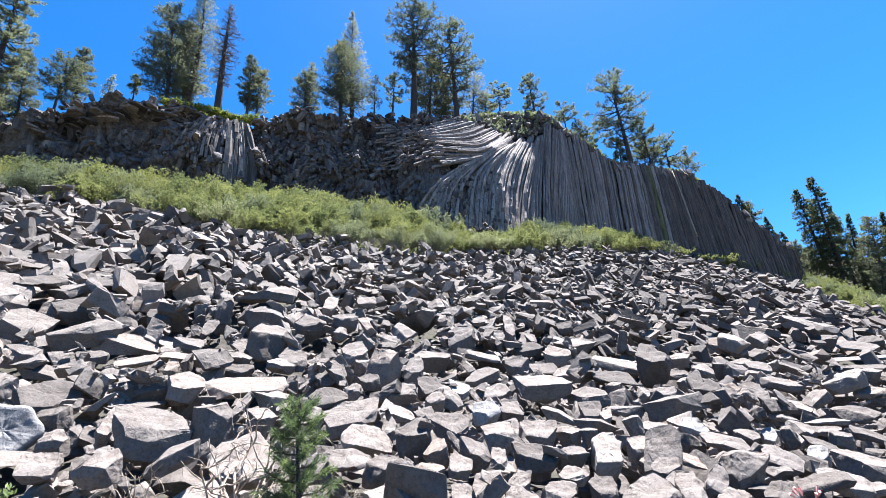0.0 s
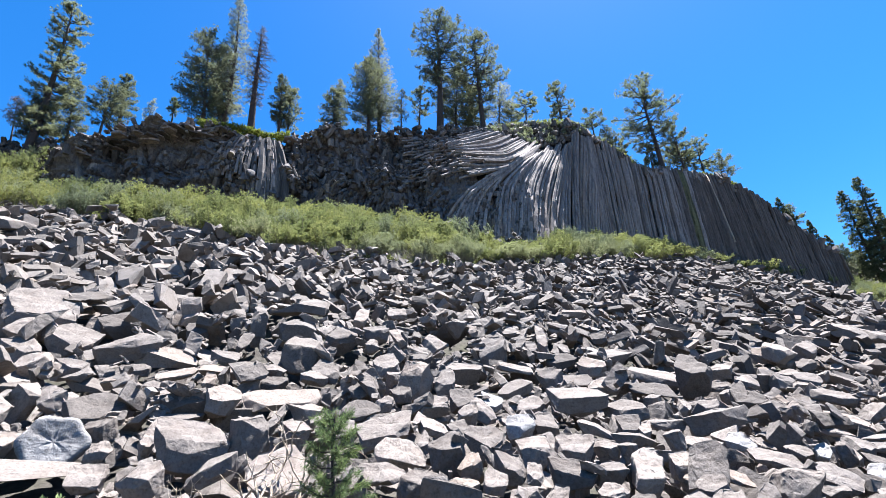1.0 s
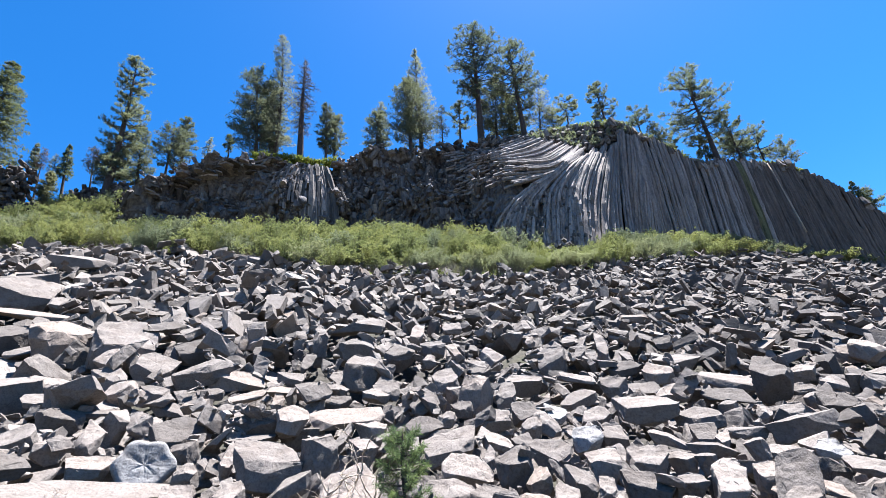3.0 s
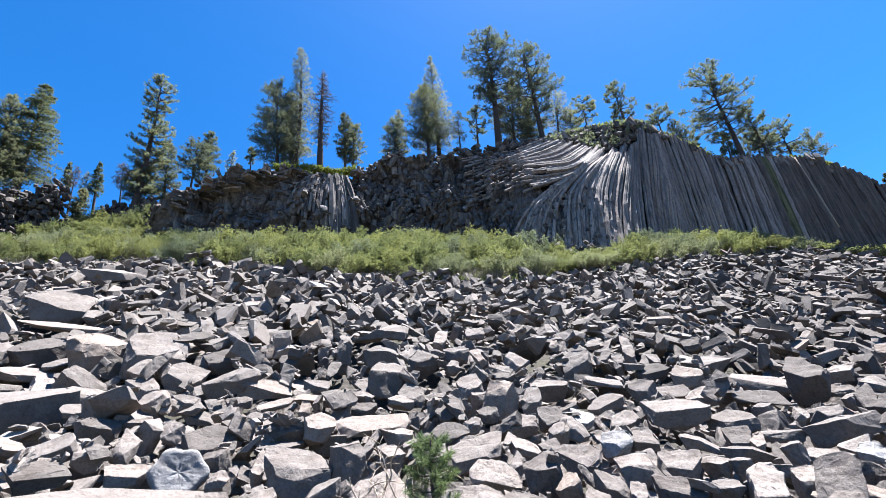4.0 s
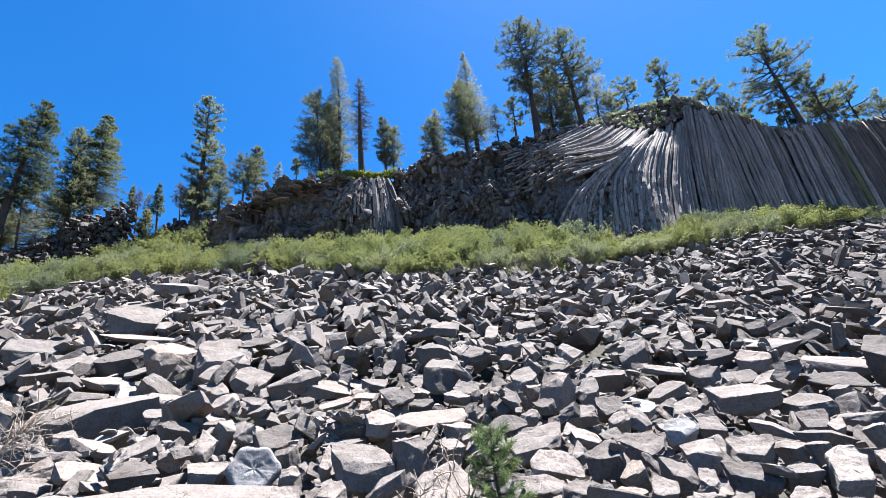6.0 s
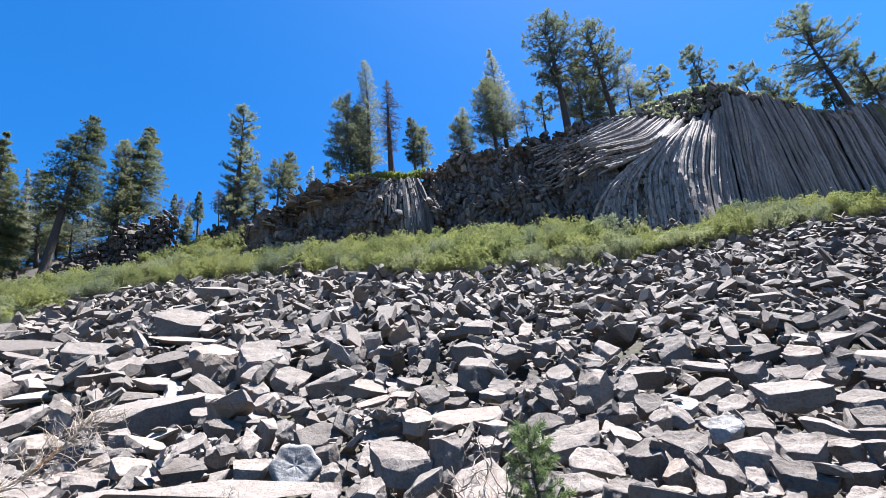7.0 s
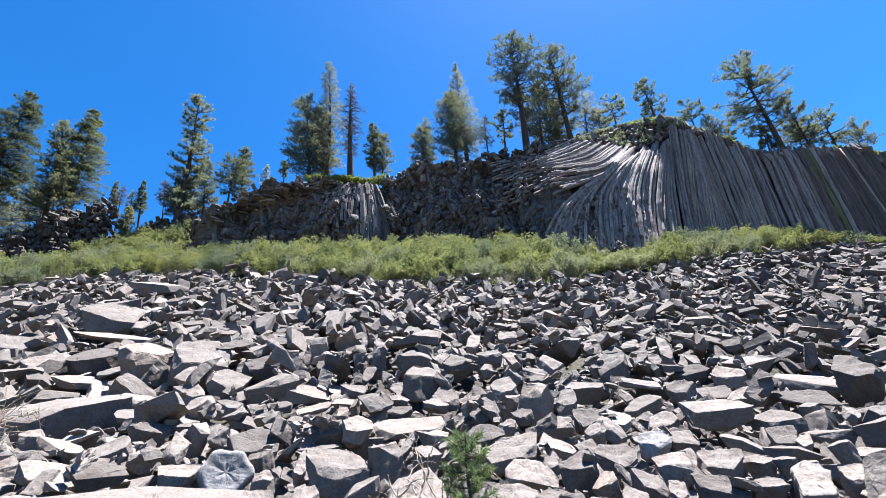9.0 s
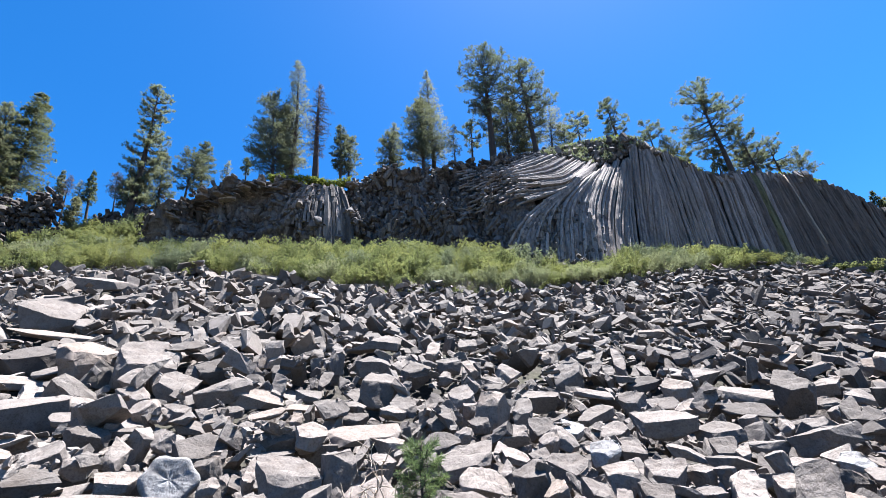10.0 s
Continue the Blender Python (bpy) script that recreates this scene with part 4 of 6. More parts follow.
def build_undergrowth():
    """Low green growth that covers the ground under and between the shrubs."""
    rng = np.random.default_rng(8)
    r2 = random.Random(8)
    cs, ax = [], []
    while len(cs) < 16000:
        a = radians(r2.uniform(-82, 48))
        r = r2.uniform(25, 62)
        x, y = r * math.sin(a), r * math.cos(a)
        if r < edge_r(x, y) - 0.3 or (-38 < x < 41 and y > foot_y(x) + 0.2):
            continue
        cs.append((x, y, ground(x, y) - 0.15 + 0.35 * noise.noise((x * 0.22, y * 0.22, 0))))
        ax.append((0, 0, 0.9))
    v, f = blades(rng, cs, ax, 0.4, 0.035, 6, 0.7)
    tagged(new("undergrowth", mesh_of("undergrowth", v, f, LEAF)), "low light green leafy growth covering the slope", "undergrowth", kind="stuff")
    cs = []
    while len(cs) < 1500:
        a = radians(r2.uniform(-80, 44))
        r = edge_r(math.sin(a), math.cos(a)) + 1.5 * r2.random() ** 1.5 + 0.2
        x, y = r * math.sin(a), r * math.cos(a)
        if noise.noise((x * 0.3, y * 0.3, 15)) > -0.15:
            cs.append((x, y, ground(x, y) - 0.1))
    v, f = blades(rng, cs, [(0, -0.15, 0.75)] * len(cs), 0.75, 0.009, 9, 0.5)
    tagged(new("dry_undergrowth", mesh_of("dry_undergrowth", v, f, STEM)), "grey leafless twigs along the lower edge of the shrubs", "undergrowth", kind="stuff")
    # bright mats and low bushes along the rim
    for x0, x1, n, hgt in ((-25.0, -17.2, 1000, 0.4), (4.5, 12.5, 900, 0.5), (16, 19, 350, 0.5), (25.5, 31, 500, 0.4), (12, 16, 260, 0.6)):
        cs = []
        for k in range(n):
            x = r2.uniform(x0, x1)
            p = face_point(x, cliff_top(x) + r2.uniform(0.0, hgt), r2.uniform(-1.6, -0.1))
            cs.append(tuple(p))
        v, f = blades(rng, cs, [(0, 0, 0.8)] * n, 0.32, 0.035, 9, 0.7)
        tagged(new("rim_growth", mesh_of("rim_growth", v, f, MOSS)), "bright yellow-green low growth along the cliff's rim", "undergrowth", kind="stuff")

    cs = []
    for k in range(420):
        x = r2.uniform(2.5, 13.0)
        lo = float(np.interp(x, [2.4, 5.8, 7.4, 9.6, 12], [33.0, 31.4, 29.3, 30.2, 32.0]))
        spot = noise.noise((x * 0.9, 7, 7))
        if spot < -0.05:
            continue
        cs.append(tuple(face_point(x, lo + (cliff_top(x) + 0.2 - lo) * r2.random(), r2.uniform(0.0, 0.25))))
    v, f = blades(rng, cs, [(0, -0.2, 0.8)] * len(cs), 0.26, 0.03, 12, 0.8)
    tagged(new("rim_growth", mesh_of("rim_growth", v, f, LEAF_GREY)), "grey-green low growth on rubble above the columns", "undergrowth", kind="stuff")


build_undergrowth()


# ---- the talus: broken column pieces heaped on the slope ----
def weather(bm, rng, seed, size, fine=0.3, rounds=1, thin=1.0):
    """Rounds the edges of a hull a little and roughens its faces."""
    bmesh.ops.remove_doubles(bm, verts=bm.verts[:], dist=0.07 * size)
    bmesh.ops.dissolve_limit(bm, angle_limit=radians(12), verts=bm.verts[:], edges=bm.edges[:])
    bmesh.ops.bevel(bm, geom=bm.edges[:], offset=rng.uniform(0.010, 0.022) * size, segments=rounds, affect="EDGES", profile=0.6, clamp_overlap=True)
    bmesh.ops.triangulate(bm, faces=bm.faces[:])
    for _ in range(3):
        long = [e for e in bm.edges if e.calc_length() > fine * size]
        if long:
            bmesh.ops.subdivide_edges(bm, edges=long, cuts=1)
            bmesh.ops.triangulate(bm, faces=[f for f in bm.faces if len(f.verts) > 3])
    bm.normal_update()
    off = Vector((seed * 1.7, seed * 0.31, 0))
    for v in bm.verts:
        p = v.co / size
        step = noise.noise(p * 3.1 + off)
        k = 0.05 * noise.noise(p * 1.9 + off) + 0.026 * noise.noise(p * 4.6 - off) + 0.011 * noise.noise(p * 12 + off) - (0.018 if step > 0.12 else 0.0)
        v.co = v.co + v.normal * k * size * thin
    bm.normal_update()
    for f in bm.faces:
        f.smooth = True
    for e in bm.edges:
        e.smooth = e.calc_face_angle(0) < radians(26)


def rock_mesh(seed, kind, detail):
    """An angular broken piece of basalt column, 1 long, centred: a prism with skewed ends, split along one or two planes."""
    rng = random.Random(seed)
    bm = bmesh.new()
    n = rng.choice((4, 5, 5, 6))
    L = {"block": rng.uniform(0.75, 1.3), "slab": rng.uniform(1.0, 1.6), "column": rng.uniform(2.0, 3.2), "wedge": rng.uniform(0.9, 1.4)}[kind]
    flat = {"block": rng.uniform(0.6, 0.9), "slab": rng.uniform(0.30, 0.48), "column": rng.uniform(0.7, 1.0), "wedge": rng.uniform(0.5, 0.8)}[kind]
    turn = rng.uniform(0, 6.283)
    ends = [(rng.uniform(-0.5, 0.5), rng.uniform(-0.3, 0.3)) for _ in range(2)]
    pts = []
    for e, (sx, sy) in ((-1, ends[0]), (1, ends[1])):
        sh = rng.uniform(0.82, 1.0) if kind != "wedge" else (1.0 if e < 0 else rng.uniform(0.35, 0.7))
        for k in range(n):
            a = turn + 2 * math.pi * (k + 0.3 * math.sin(seed + k * 2.3)) / n
            y, z = math.cos(a) * 0.5 * sh, math.sin(a) * 0.5 * sh * flat
            pts.append(Vector((e * L / 2 + sx * y + sy * z, y, z)) + Vector([rng.gauss(0, 0.045) for _ in range(3)]))
    for cut in range(rng.randint(2, 4) + 1):
        bm.clear()
        for q in pts:
            bm.verts.new(q)
        bmesh.ops.convex_hull(bm, input=bm.verts[:])
        bmesh.ops.delete(bm, geom=[v for v in bm.verts if not v.link_faces], context="VERTS")
        if cut == 0:
            d = Vector((rng.gauss(0, 0.2), rng.gauss(0, 0.2), 1)).normalized()
            share = rng.uniform(0.35, 0.75)
        else:
            d = Vector((rng.gauss(0, 1), rng.gauss(0, 1), rng.gauss(0, 1))).normalized()
            share = rng.uniform(0.72, 0.92)
        far = max(v.co.dot(d) for v in bm.verts)
        bmesh.ops.bisect_plane(bm, geom=bm.verts[:] + bm.edges[:] + bm.faces[:], plane_co=d * far * share, plane_no=d, clear_outer=True)
        pts = [v.co.copy() for v in bm.verts]
    bm.clear()
    for q in pts:
        bm.verts.new(q)
    bmesh.ops.convex_hull(bm, input=bm.verts[:])
    bmesh.ops.delete(bm, geom=[v for v in bm.verts if not v.link_faces], context="VERTS")
    if detail:
        weather(bm, rng, seed, 1.0)
    else:
        bmesh.ops.remove_doubles(bm, verts=bm.verts[:], dist=0.04)
        bmesh.ops.dissolve_limit(bm, angle_limit=radians(7), verts=bm.verts[:], edges=bm.edges[:])
        bmesh.ops.triangulate(bm, faces=bm.faces[:])
        bm.normal_update()
    big = max(max(v.co[i] for v in bm.verts) - min(v.co[i] for v in bm.verts) for i in range(3))
    for v in bm.verts:
        v.co /= big
    me = bpy.data.meshes.new("boulder")
    bm.to_mesh(me)
    bm.free()
    me.materials.append(STONE)
    return me


ROCK_LABEL = {
    "block": "angular grey basalt boulder with a sunlit flat top",
    "slab": "flat grey basalt slab lying on the talus",
    "column": "long broken grey basalt column piece",
    "wedge": "wedge-shaped grey basalt boulder with sharp edges"}
near_models = {k: [rock_mesh(1000 + 31 * i + 7 * j, k, 1) for i in range(10 if k == "block" else 7)] for j, k in enumerate(("block", "slab", "column", "wedge"))}
far_models = {k: [rock_mesh(5000 + 31 * i + 7 * j, k, 0) for i in range(10)] for j, k in enumerate(("block", "slab", "column", "wedge"))}
far_arrays = {}
for k, ms in far_models.items():
    for i, me in enumerate(ms):
        v = np.array([w.co[:] for w in me.vertices])
        f = [tuple(p.vertices) for p in me.polygons]
        far_arrays[k, i] = (v, f)

# a height raster on which each stone comes to rest
CELL, X0, Y0 = 0.12, -46.0, -4.0
GX, GY = int(98 / CELL), int(66 / CELL)
gx, gy = np.meshgrid(X0 + CELL * np.arange(GX), Y0 + CELL * np.arange(GY))
heap = np.interp(UP_X * gx + UP_Y * gy, SLOPE_U, SLOPE_Z) - 0.15 * np.clip(gx - 18, 0, 36) - 0.15
taken = np.zeros_like(heap)
boulders = []


def dims(me):
    co = np.array([v.co[:] for v in me.vertices])
    return np.ptp(co, axis=0)


def settle(x, y, rx, ry, rz, yaw, sink, at=None):
    """Rests a stone of half sizes rx, ry, rz on the heap; returns its height and raises the heap under it."""
    r = max(rx, ry) * 0.95
    i0, i1 = int((x - r - X0) / CELL), int((x + r - X0) / CELL) + 1
    j0, j1 = int((y - r - Y0) / CELL), int((y + r - Y0) / CELL) + 1
    if i0 < 0 or j0 < 0 or i1 >= GX or j1 >= GY:
        return None
    sx, sy = gx[j0:j1, i0:i1] - x, gy[j0:j1, i0:i1] - y
    c, s = math.cos(yaw), math.sin(yaw)
    a, b2 = (sx * c + sy * s) / rx, (-sx * s + sy * c) / ry
    q = 1 - a * a - b2 * b2
    inside = q > 0
    if not inside.any():
        return None
    sub = heap[j0:j1, i0:i1]
    z = float(np.percentile(sub[inside], 55)) + rz * sink if at is None else at
    top = z + rz * np.sqrt(np.clip(q, 0, 1)) * 0.85
    sub[inside] = np.maximum(sub, top)[inside]
    taken[j0:j1, i0:i1][a * a + b2 * b2 < 0.7] = 1
    return z


def put(kind, k, x, y, z, yaw, tilt, lean, sx, sy, sz):
    boulders.append((kind, k, x, y, z, yaw, tilt, lean, sx, sy, sz))


stone_count = [0]
drums = []


def stone(kind, x, y, z, wide, high, yaw, roll):
    """A stone seen broadside: its centre, width and height in metres, turned by yaw and rolled in its own plane, in degrees."""
    if kind == "drum":
        settle(x, y, wide * 0.5, 0.3, high * 0.42, radians(yaw), 0.3)
        drums.append((x, y, z, wide, high))
        return
    stone_count[0] += 1
    ms = near_models[kind]
    k = (stone_count[0] * 5) % len(ms)
    dim = dims(ms[k])
    deep = {"block": 0.72, "slab": 0.7, "column": 0.3, "wedge": 0.7}[kind] * max(wide, high)
    settle(x, y, wide * 0.5, deep * 0.5, high * 0.42, radians(yaw), 0.3)
    put(kind, k, x, y, z, radians(yaw + (((stone_count[0] * 53) % 71) - 35 if kind in ("block", "wedge") else ((stone_count[0] * 53) % 21) - 10)), radians((stone_count[0] * 37) % 14 + (16 if wide < 1.2 else 3) if kind == "slab" else (stone_count[0] * 37) % 26 + 18), radians(roll), wide / dim[0], deep / dim[1], 0.8 * high / dim[2])


kept = np.zeros_like(heap)


def tumbled(seed, wide, high, deep, top, lean, rise):
    """A split block of column, wide, high and deep in metres: a rough box cut by planes. Its broad upper face slopes up to the back over
    the share top of its height, rise more for the way it is looked at, and tilts sideways by lean; steep broken sides stand below it."""
    rng = random.Random(seed)
    tip = math.tan(radians(max(-32, min(32, -lean))))
    pts = []
    spin = Matrix.Rotation(radians(rng.uniform(-38, 38)), 2)
    for x in (-0.5, 0.5):
        for y in (-0.5, 0.5):
            for z in (-0.6, 0.62):
                foot = rng.uniform(0.5, 0.88) if z < 0 else rng.uniform(0.84, 1.1)
                px, py = spin @ Vector((x * foot + rng.gauss(0, 0.05), y * foot + rng.gauss(0, 0.05)))
                pts.append(Vector((px * wide - (z * 0.7 * tip * high), py * deep * 1.1, z * high + rise * (py - 0.5) + rng.gauss(0, 0.08) * high)))
    slope_y = (min(0.95, 1.15 * top) * high + rise) / deep
    fold = rng.uniform(-0.35, 0.35) if rng.random() < 0.6 else 0.0
    cuts = [(Vector((-tip + rng.gauss(0, 0.08), -slope_y, 1)), Vector((0, 0.42 * deep, 0.46 * high)))]
    if fold:
        cuts.append((Vector((-tip + fold * 1.6, -slope_y * rng.uniform(0.5, 1.2), 1)), Vector((rng.uniform(-0.15, 0.15) * wide, 0.4 * deep, 0.5 * high))))
    cuts.append((Vector((rng.gauss(0, 0.45), -1, rng.gauss(-0.08, 0.34))), Vector((0, -rng.uniform(0.36, 0.48) * deep, 0))))
    for side in (-1, 1):
        cuts.append((Vector((side, rng.gauss(-0.15, 0.45), rng.gauss(-0.08, 0.32))), Vector((side * rng.uniform(0.40, 0.5) * wide, 0, 0))))
    for k in range(rng.randint(4, 7)):
        cuts.append((Vector((rng.gauss(0, 1) / wide, rng.gauss(-0.35, 0.8) / deep, rng.gauss(0.0, 0.9) / high)), None))
    bm = bmesh.new()
    for d, at in cuts + [(None, None)]:
        bm.clear()
        for q in pts:
            bm.verts.new(q)
        bmesh.ops.convex_hull(bm, input=bm.verts[:])
        bmesh.ops.delete(bm, geom=[v for v in bm.verts if not v.link_faces], context="VERTS")
        if d is None:
            break
        d = d.normalized()
        if at is None:
            mid = sum((v.co for v in bm.verts), Vector()) / len(bm.verts)
            at = mid + d * max((v.co - mid).dot(d) for v in bm.verts) * rng.uniform(0.68, 0.92)
        if min((v.co - at).dot(d) for v in bm.verts) > -0.1 * high:
            continue
        bmesh.ops.bisect_plane(bm, geom=bm.verts[:] + bm.edges[:] + bm.faces[:], plane_co=at, plane_no=d, clear_outer=True)
        pts = [v.co.copy() for v in bm.verts]
    xs, zs = [v.co.x for v in bm.verts], [v.co.z for v in bm.verts]
    fx, mid, lift = wide * 1.04 / (max(xs) - min(xs)), (max(xs) + min(xs)) / 2, 0.5 * high - max(zs)
    for v in bm.verts:
        v.co.x = (v.co.x - mid) * fx
        v.co.z += lift
    weather(bm, rng, seed, max(wide, high), 0.09, 2, min(1.0, 1.5 * high / wide))
    me = bpy.data.meshes.new("boulder")
    bm.to_mesh(me)
    bm.free()
    return me


placed_boulders = []


def boulder(x, y, z, wide, high, top, lean, skin=None):
    """One stone of the talus: its centre, width and height, the share of its height that its upper face takes, and the tilt of that face."""
    placed_boulders.append((x, y))
    far = math.hypot(x, y)
    deep = max(min(max(0.45 * wide, 0.75 * high, 0.2), 1.3 * high + 0.15), 1.3 * top * high)
    # the block that fills this width and height once it is rolled by the part of lean that leaves it thick enough
    roll = radians(min(abs(lean), 40))
    while roll > 0 and (high * math.cos(roll) - wide * math.sin(roll)) / math.cos(2 * roll) < 0.5 * high:
        roll = max(0, roll - radians(1))
    w = (wide * math.cos(roll) - high * math.sin(roll)) / math.cos(2 * roll)
    h = (high * math.cos(roll) - wide * math.sin(roll)) / math.cos(2 * roll)
    rest = math.copysign(max(0, abs(lean) - math.degrees(roll)), lean) * 0.6
    me = tumbled(9000 + 13 * len(placed_boulders), w, h, deep, top, rest, deep * (z - 1.6) / far)
    me.materials.append(skin or STONE)
    ob = new("boulder", me)
    yaw = -math.atan2(x, y)
    ob.matrix_basis = Matrix.Translation((x, y, z)) @ Matrix.Rotation(yaw, 4, "Z") @ Matrix.Rotation(math.copysign(roll, lean), 4, "Y")
    label = ("pale blue-grey basalt block with a worn face" if skin else "flat grey basalt slab with a broad sunlit upper face" if wide > 2 * high and top > 0.4
             else "long dark-fronted piece of grey basalt column" if wide > 1.8 * high else "grey basalt boulder split to a broad bright face" if top > 0.65
             else "angular grey basalt boulder with a sunlit flat top" if top > 0.28 else "blocky grey basalt boulder with a dark front")
    tagged(ob, label, "boulder", "boulders of the talus")
    settle(x, y, wide * 0.5, deep * 0.5, high * 0.42, yaw, 0.3, z)
    i, j, m = int((x - X0) / CELL), int((y - Y0) / CELL), max(1, int(0.42 * max(wide, deep) / CELL))
    kept[j - m:j + m + 1, i - m:i + m + 1] = 1


stone("drum", -5.67, 6.14, 1.98, 0.75, 0.68, 41, 1)
stone("block", -21.47, 15.21, 10.21, 2.23, 1.64, 54, -28)
stone("block", -10.99, 18.19, 9.26, 0.66, 0.94, 31, -1)
stone("wedge", -13.71, 21.23, 11.81, 1.57, 1.20, 33, -2)
stone("block", 3.00, 6.78, 1.18, 0.41, 0.40, -24, 13)
boulder(-16.94, 10.25, 6.24, 1.51, 0.86, 0.6, -6)
boulder(-15.51, 10.72, 6.29, 1.65, 1.14, 0.25, -14)
boulder(-13.51, 10.99, 6.04, 1.68, 1.33, 0.25, -5)
boulder(-17.71, 13.15, 7.97, 3.10, 0.62, 0.5, 8)
boulder(-11.65, 11.31, 5.78, 1.69, 1.44, 0.55, 5)
boulder(-10.03, 10.81, 4.77, 1.22, 0.84, 0.65, 8)
boulder(-13.07, 10.18, 4.98, 1.05, 0.40, 0.5, -5)
boulder(-14.68, 10.01, 5.27, 1.63, 0.42, 0.7, 0)
boulder(-14.33, 10.71, 5.72, 1.14, 0.52, 0.7, -20)
boulder(-12.59, 8.35, 4.00, 2.75, 1.06, 0.25, -6)
boulder(-10.97, 8.95, 3.73, 1.07, 0.41, 0.75, 4)
boulder(-11.69, 9.72, 4.31, 1.42, 0.45, 0.9, 5)
boulder(-11.22, 10.54, 4.95, 0.91, 0.93, 0.4, -35)
boulder(-10.57, 9.98, 4.33, 0.82, 0.75, 0.5, 0)
boulder(-9.66, 9.51, 3.87, 0.80, 0.70, 0.4, -25)
boulder(-9.62, 8.16, 3.11, 0.85, 0.55, 0.6, 5)
boulder(-7.59, 7.05, 2.58, 0.51, 0.61, 0.6, 20)
boulder(-7.71, 8.07, 2.89, 0.63, 0.63, 0.5, -35)
boulder(-6.67, 7.90, 2.67, 0.95, 0.51, 0.85, -3)
boulder(-8.07, 9.45, 3.34, 1.09, 0.34, 0.7, 5)
boulder(-10.74, 7.13, 2.93, 0.96, 0.51, 0.7, 20)
boulder(-8.40, 6.21, 2.50, 0.99, 0.75, 0.45, -25)
boulder(-7.73, 6.51, 2.37, 0.57, 0.43, 0.1, -8)
boulder(-6.43, 5.99, 2.04, 0.59, 0.34, 0.6, 3)
boulder(-6.04, 5.14, 1.75, 3.19, 0.32, 0.8, -1)
boulder(-12.14, 7.38, 3.22, 0.46, 0.48, 0.3, 0)
boulder(-9.89, 7.74, 2.93, 0.64, 0.35, 0.6, 20)
boulder(-7.94, 5.53, 2.02, 0.38, 0.18, 0.6, 0)
boulder(-8.97, 9.73, 3.74, 0.70, 0.42, 0.4, 0)
boulder(-9.28, 8.83, 3.26, 0.77, 0.26, 0.6, -5)
boulder(-8.90, 5.75, 2.30, 0.90, 0.45, 0.85, 10)
boulder(-10.73, 14.08, 6.92, 1.03, 0.68, 0.7, -25)
boulder(-9.83, 11.94, 5.41, 1.13, 0.69, 0.6, 0)
boulder(-8.57, 10.78, 4.40, 1.45, 0.96, 0.3, -20)
boulder(-7.72, 11.09, 4.15, 1.34, 0.46, 0.75, 0)
boulder(-7.85, 12.37, 5.09, 0.63, 0.51, 0.7, -5)
boulder(-6.27, 12.06, 4.55, 0.56, 0.74, 0.6, 25)
boulder(-6.41, 11.43, 4.07, 0.76, 0.42, 0.6, 10)
boulder(-6.04, 10.61, 3.57, 0.98, 0.45, 0.55, 12)
boulder(-8.07, 10.24, 3.84, 0.43, 0.50, 0.7, -40)
boulder(-7.66, 10.00, 3.60, 0.62, 0.41, 0.6, -10)
boulder(-6.81, 10.18, 3.50, 0.85, 0.41, 0.7, -15)
boulder(-5.95, 10.08, 3.27, 0.29, 0.37, 0.6, 0)
boulder(-4.68, 8.40, 2.65, 0.73, 0.68, 0.6, 15)
boulder(-4.02, 9.35, 2.73, 1.51, 0.46, 0.85, -3)
boulder(-4.71, 10.51, 3.18, 0.64, 0.29, 0.6, 0)
boulder(-4.91, 10.79, 3.43, 0.69, 0.44, 0.35, 0)
boulder(-5.02, 11.70, 3.92, 0.82, 0.45, 0.85, 5)
boulder(-4.51, 11.78, 4.11, 1.20, 1.10, 0.3, 15)
boulder(-6.36, 12.95, 5.35, 0.49, 1.31, 0.3, 0)
boulder(-5.22, 13.24, 5.05, 1.24, 0.78, 0.3, 5)
boulder(-3.95, 13.20, 4.71, 1.00, 0.83, 0.6, 10)
boulder(-4.74, 13.39, 5.09, 0.43, 0.95, 0.6, -20)
boulder(-6.03, 15.14, 6.37, 2.12, 0.71, 0.15, -5)
boulder(-3.76, 11.27, 3.51, 0.70, 0.63, 0.85, 5)
boulder(-3.86, 10.77, 3.24, 0.73, 0.53, 0.5, 20)
boulder(-5.86, 8.52, 2.78, 0.73, 0.56, 0.85, -20)
boulder(-6.86, 9.36, 3.11, 0.69, 0.42, 0.7, -10)
boulder(-5.18, 8.36, 2.67, 0.38, 0.60, 0.1, -40)
boulder(-3.28, 7.55, 2.18, 0.42, 0.51, 0.85, 35)
boulder(-3.69, 6.01, 1.87, 0.92, 0.63, 0.5, 5)
boulder(-3.20, 6.43, 1.90, 0.54, 0.55, 0.06, 0)
boulder(-4.60, 6.46, 2.02, 0.21, 0.46, 0.6, 0)
boulder(-5.48, 6.67, 2.15, 0.47, 0.40, 0.3, -15)
boulder(-4.74, 5.81, 1.82, 0.31, 0.32, 0.6, 10)
boulder(-2.97, 5.24, 1.53, 0.61, 0.45, 0.35, -30)
boulder(-2.18, 5.06, 1.45, 0.68, 0.59, 0.9, -10)
boulder(-3.57, 4.99, 1.50, 0.47, 0.36, 0.5, -10)
boulder(-4.29, 5.15, 1.58, 0.37, 0.27, 0.8, 0)
boulder(-5.19, 7.95, 2.38, 0.82, 0.21, 0.6, -5)
boulder(-2.98, 7.86, 2.20, 0.57, 0.43, 0.2, 0)
boulder(-2.66, 6.70, 1.88, 0.48, 0.48, 0.3, 10)
boulder(-3.83, 15.16, 5.93, 0.58, 0.77, 0.8, 15)
boulder(-2.79, 15.81, 5.99, 0.75, 0.55, 0.6, 10)
